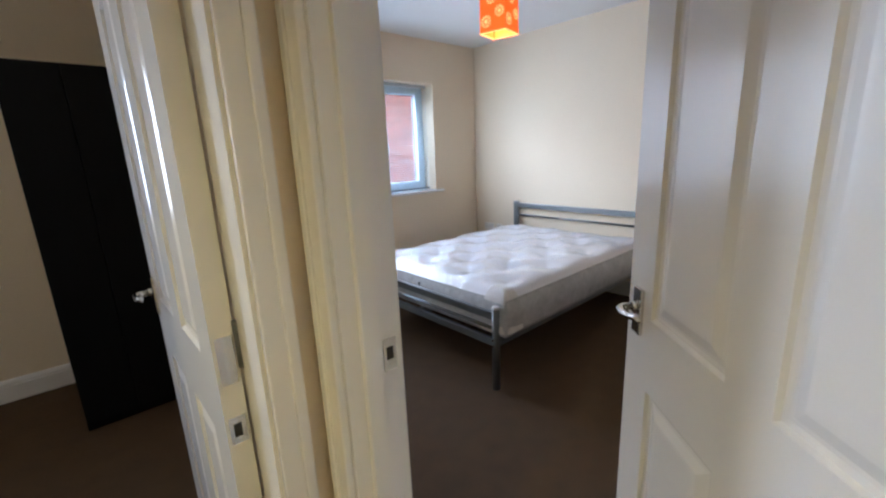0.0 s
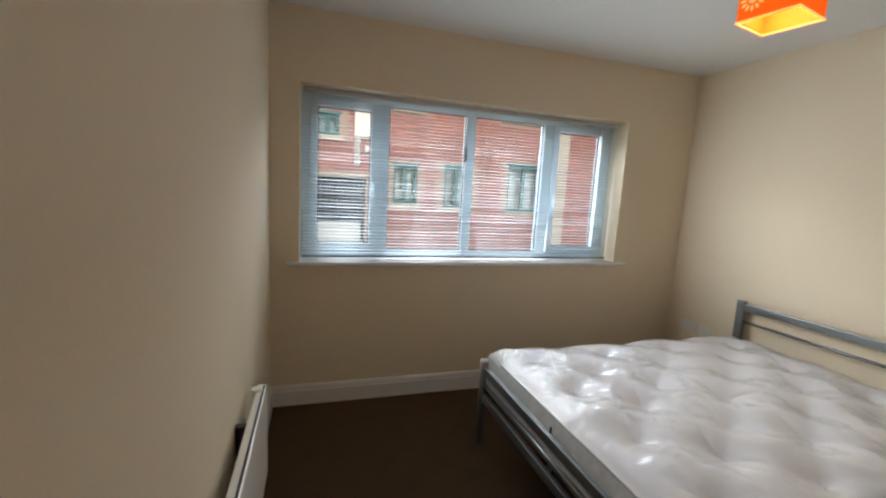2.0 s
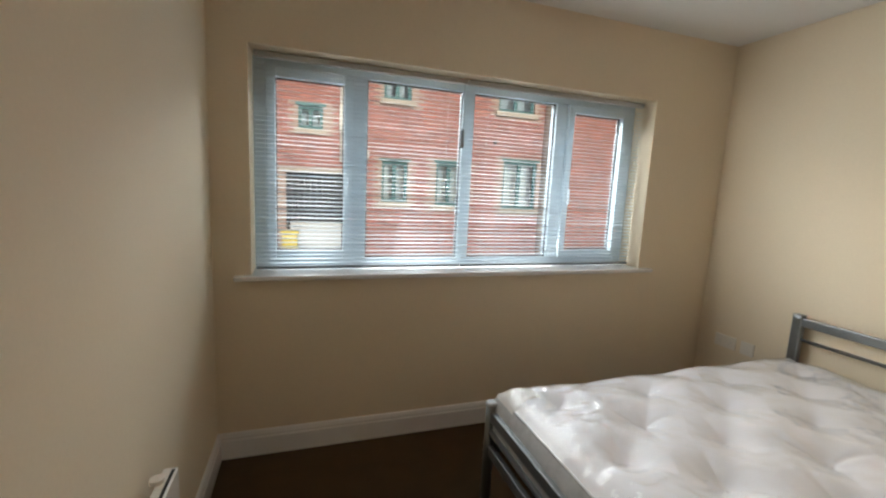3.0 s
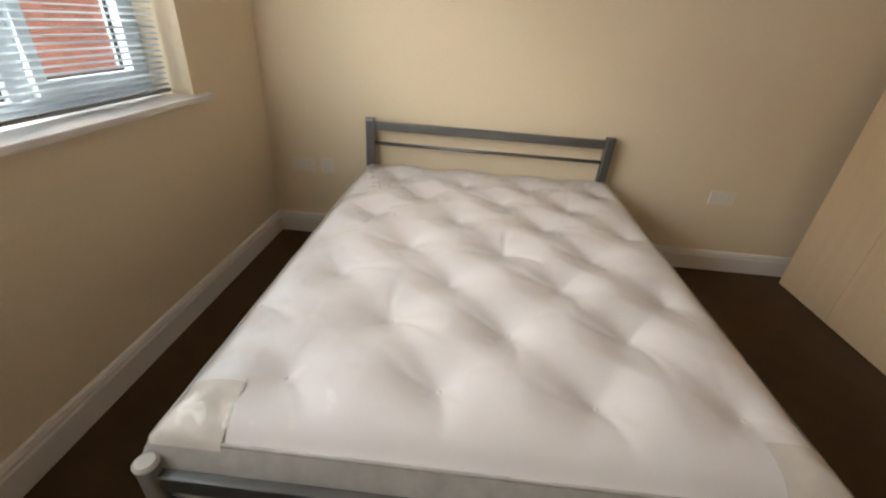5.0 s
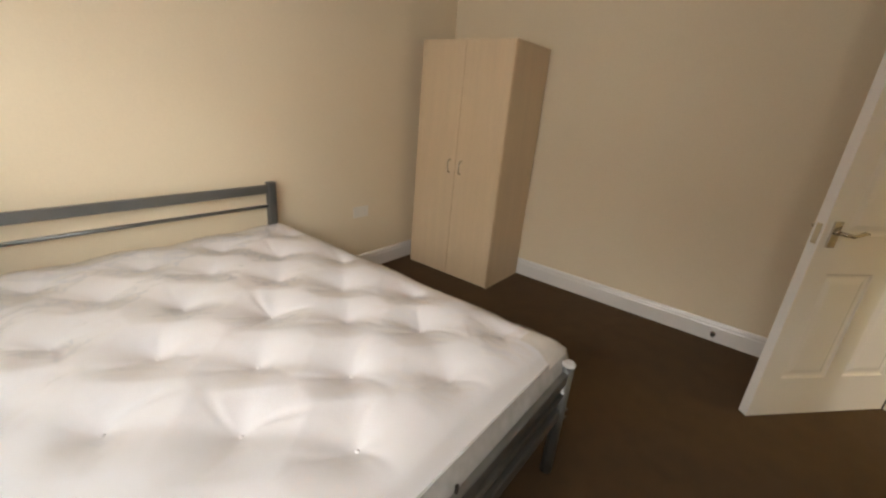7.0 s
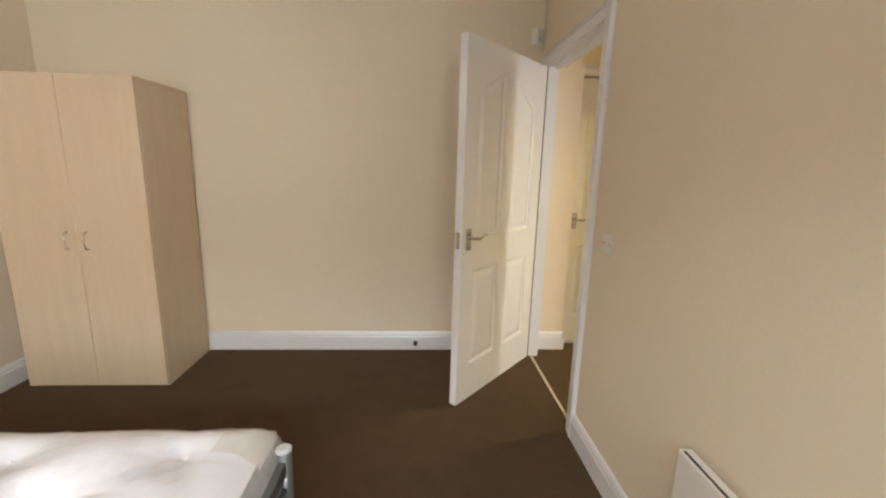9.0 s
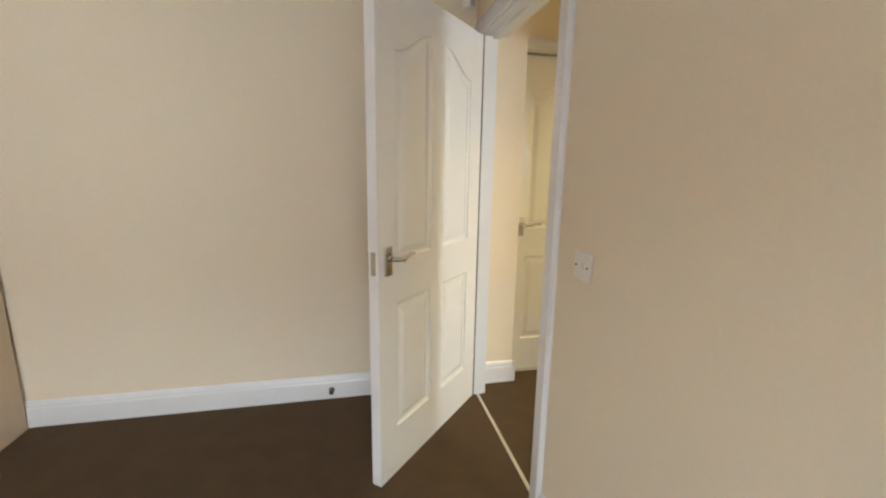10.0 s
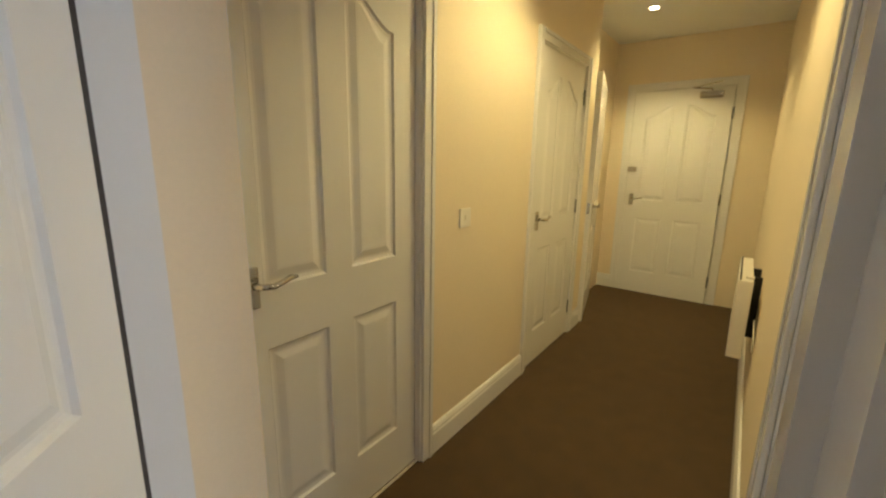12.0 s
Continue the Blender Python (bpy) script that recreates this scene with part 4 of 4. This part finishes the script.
def wall_with_holes(x0, x1, z0, z1, y0, y1, holes):
    """Blocks that fill a wall round its openings."""
    xs = sorted({x0, x1, *[v for h in holes for v in h[:2]]})
    zs = sorted({z0, z1, *[min(max(v, z0), z1) for h in holes for v in h[2:]]})
    bm = fresh()
    for a, b in zip(xs, xs[1:]):
        for c, d in zip(zs, zs[1:]):
            u, v = (a + b) / 2, (c + d) / 2
            if any(h[0] < u < h[1] and h[2] < v < h[3] for h in holes):
                continue
            box(bm, (a, y0, c), (b, y1, d))
    return bm


def to_building(bm):
    bmesh.ops.translate(bm, verts=bm.verts, vec=(0, -FACE_Y, -GROUND_Z))
    return bm


wall_ob = part("wall", to_building(wall_with_holes(-9, 14, GROUND_Z, 7.2, FACE_Y, FACE_Y + 0.3, OPEN)), MORTAR, building, "red brick wall")
part("roof", to_building(blocks(((-9.3, FACE_Y - 0.35, 7.2), (14, FACE_Y + 8, 7.45)))), ROOF, building, "grey slate roof edge")
part("interior", to_building(blocks(((-9, FACE_Y + 1.4, GROUND_Z), (14, FACE_Y + 1.6, 7.2)))), GREYCAP, building, "pale inner wall behind the windows")
for i, (a, b, c, d) in enumerate(OPEN):
    if i == 5:
        continue
    w = part("window", to_building(wall_with_holes(a, b, c, d, FACE_Y + 0.06, FACE_Y + 0.13, [(a + 0.07, (a + b) / 2 - 0.045, c + 0.07, d - 0.07), ((a + b) / 2 + 0.045, b - 0.07, c + 0.07, d - 0.07)])),
             GREENFRAME, building, "dark green window frame")
    for s, e in ((a + 0.07, (a + b) / 2 - 0.045), ((a + b) / 2 + 0.045, b - 0.07)):
        part("pane", to_building(blocks(((s, FACE_Y + 0.09, c + 0.07), (e, FACE_Y + 0.096, d - 0.07)))), GLASS, w)
        part("curtain", to_building(blocks(((s, FACE_Y + 0.22, c + 0.04), (s + (e - s) * 0.72, FACE_Y + 0.23, d - 0.04)))), SLAT, w, "white curtain behind the glass")
    part("sill", to_building(box(fresh(), (a - 0.08, FACE_Y - 0.07, c - 0.11), (b + 0.08, FACE_Y + 0.06, c), 0.008)), STONE, building, "pale stone sill")
    part("lintel", to_building(box(fresh(), (a - 0.06, FACE_Y - 0.006, d), (b + 0.06, FACE_Y + 0.08, d + 0.06), 0.004)), GREENFRAME, building, "dark green lintel")
part("lintel", to_building(box(fresh(), (-0.1, FACE_Y - 0.03, 1.66), (1.52, FACE_Y + 0.1, 1.74), 0.006)), STONE, building, "pale lintel over the gate")
gate = thing("yard_gate", "black boarded gate in the brick wall", "gate", (0.72, FACE_Y + 0.16, GROUND_Z))
for k in range(11):
    part("board", box(fresh(), (-0.70 + k * 0.127, -0.02, 0.85), (-0.70 + k * 0.127 + 0.120, 0.02, 1.90), 0.004), GATE, gate)
part("rail", box(fresh(), (-0.70, 0.02, 1.0), (0.69, 0.06, 1.1)), GATE, gate)
part("post", box(fresh(), (-0.70, 0.02, 0.0), (-0.62, 0.08, 1.90)), GATE, gate)
part("post", box(fresh(), (0.61, 0.02, 0.0), (0.69, 0.08, 1.90)), GATE, gate)
part("lower_panel", box(fresh(), (-0.62, -0.01, 0.0), (0.61, 0.02, 0.84), 0.004), GREYCAP, gate, "pale grey lower panel")
bin_ob = thing("yellow_bin", "small yellow grit bin by the gate", "bin", (0.10, FACE_Y - 0.45, GROUND_Z))
part("tub", box(fresh(), (-0.14, -0.18, 0.0), (0.16, 0.18, 0.62), 0.03), YELLOW, bin_ob)
part("lid", box(fresh(), (-0.16, -0.20, 0.62), (0.18, 0.20, 0.70), 0.02), YELLOW, bin_ob)
pipe = thing("drainpipe", "white drainpipe with a hopper head on the brick wall", "drainpipe", (1.19, FACE_Y - 0.08, 1.93))
part("pipe", tube(fresh(), [(0, 0, 0.0), (0, 0, 5.2)], 0.065, 14), PLASTIC, pipe, smooth=True)
for z in (0.05, 1.9, 3.2, 4.5):
    part("clip", tube(fresh(), [(0, 0, z), (0, 0, z + 0.05)], 0.074, 14), PLASTIC, pipe)
part("hopper", box(fresh(), (-0.075, -0.075, 0.66), (0.29, 0.078, 1.20), 0.02), PLASTIC, pipe, "white hopper box")
sign = thing("wall_sign", "small yellow sign plate on the brick wall", "sign", (1.60, FACE_Y - 0.03, 1.60))
part("plate", box(fresh(), (-0.085, -0.006, -0.15), (0.085, 0.006, 0.15), 0.003), YELLOW, sign)
part("backing", box(fresh(), (-0.07, 0.0065, -0.13), (0.07, 0.024, 0.13)), GREYCAP, sign)
for x, z in ((1.43, 2.34), (1.70, 2.12)):
    meter = thing("utility_box", "small pale utility box on the brick wall", "utility box", (x, FACE_Y - 0.05, z), group="boxes on the brick wall")
    part("housing", box(fresh(), (-0.07, -0.045, -0.08), (0.07, 0.044, 0.08), 0.012), GREYCAP, meter)
    part("cover", box(fresh(), (-0.055, -0.052, -0.06), (0.055, -0.046, 0.06), 0.003), PLASTIC, meter)
vent = thing("wall_vent", "small dark vent in the brick wall", "vent", (4.86, FACE_Y - 0.002, 2.64))
part("cover", tube(fresh(), [(0, 0.0, 0), (0, -0.02, 0)], 0.05, 16), DARK, vent)

# nearer wing of the building with pale corner stones
WING_X, WING_Y = 6.18, 10.55
wing = thing("building_wing", "red brick wing with pale stone quoins", "building", (WING_X, WING_Y, GROUND_Z))
wing_wall = part("wall", box(fresh(), (0.02, 0.02, 0), (8, 0.32, 7.4)), MORTAR, wing, "dark red brick wall")
part("wall", box(fresh(), (0.02, 0.321, 0), (0.32, 0.45, 7.4)), MORTAR, wing)
for k in range(30):
    wide = 0.44
    part("quoin", box(fresh(), (-0.004, 0.0, 0.002 + k * 0.238), (wide, 0.30, k * 0.238 + 0.228), 0.006), STONE, wing)
part("roof", box(fresh(), (-0.3, -0.3, 7.4), (8, 6, 7.6)), ROOF, wing, "slate roof edge")

# bricks: single ones in the stretch that faces the window, the rest joined
BRICKFIELD = material("red_brick_field", (0.36, 0.145, 0.120), 0.85, vary=0.22, scale=3, fine=60, bump=0.5, depth=0.004)
nodes, links = BRICKFIELD.node_tree.nodes, BRICKFIELD.node_tree.links
geo = nodes.new("ShaderNodeNewGeometry")
hue = nodes.new("ShaderNodeHueSaturation")
ranged = nodes.new("ShaderNodeMapRange")
ranged.inputs["To Min"].default_value, ranged.inputs["To Max"].default_value = 0.78, 1.22
links.new(geo.outputs["Random Per Island"], ranged.inputs["Value"])
links.new(ranged.outputs["Result"], hue.inputs["Value"])
old = nodes["Principled BSDF"].inputs["Base Color"].links[0].from_socket
links.new(old, hue.inputs["Color"])
links.new(hue.outputs["Color"], nodes["Principled BSDF"].inputs["Base Color"])
BL, BH, PL, PH = 0.215, 0.065, 0.225, 0.075


def brick_cells(x0, x1, z0, z1, holes):
    cells = []
    for r in range(int((z1 - z0) / PH)):
        z = z0 + r * PH
        x = x0 - (PL / 2 if r % 2 else 0)
        while x < x1:
            a, b = max(x, x0), min(x + BL, x1)
            if b - a > 0.04 and not any(h[0] - 0.09 < b and a < h[1] + 0.09 and h[2] - 0.12 < z + BH and z < h[3] + 0.07 for h in holes):
                cells.append((a, b, z))
            x += PL
    return cells


def brick_mesh(cells, y):
    verts, faces = [], []
    for a, b, z in cells:
        p = random.uniform(-0.002, 0.002)
        n = len(verts)
        verts += [(a, y - 0.008 + p, z), (b, y - 0.008 + p, z), (b, y - 0.008 + p, z + BH), (a, y - 0.008 + p, z + BH),
                  (a - 0.001, y + 0.01, z), (b + 0.001, y + 0.01, z), (b + 0.001, y + 0.01, z + BH), (a - 0.001, y + 0.01, z + BH)]
        faces += [(n, n + 1, n + 2, n + 3), (n, n + 4, n + 5, n + 1), (n + 1, n + 5, n + 6, n + 2), (n + 2, n + 6, n + 7, n + 3), (n + 3, n + 7, n + 4, n)]
    data = bpy.data.meshes.new("bricks")
    data.from_pydata(verts, [], faces)
    return data


cells = brick_cells(-6, WING_X + 0.3, GROUND_Z + 0.02, 6.9, OPEN)
near = [c for c in cells if 2.75 < c[0] < 5.0 and 1.2 < c[2] < 3.5 and c[1] - c[0] > 0.2][:300]
chosen = set(near)
data = brick_mesh([c for c in cells if c not in chosen], 0.0)
data.materials.append(BRICKFIELD)
rest = tagged(new("brick_field", data), "red bricks with pale joints", kind="stuff")
rest.parent = wall_ob
rest.location = (0, 0, -GROUND_Z)
shared = brick_mesh([(0, BL, 0)], 0.0)
shared.materials.append(BRICK)
for a, b, z in near:
    ob = new("brick", shared)
    ob.parent = wall_ob
    ob.location = (a, random.uniform(-0.002, 0.002), z - GROUND_Z)
data = brick_mesh([c for c in brick_cells(0.40, 7.9, 0.02, 7.2, [])], 0.02)
data.materials.append(BRICKFIELD)
rest = tagged(new("brick_field", data), "dark red bricks of the wing", kind="stuff")
rest.parent = wing_wall
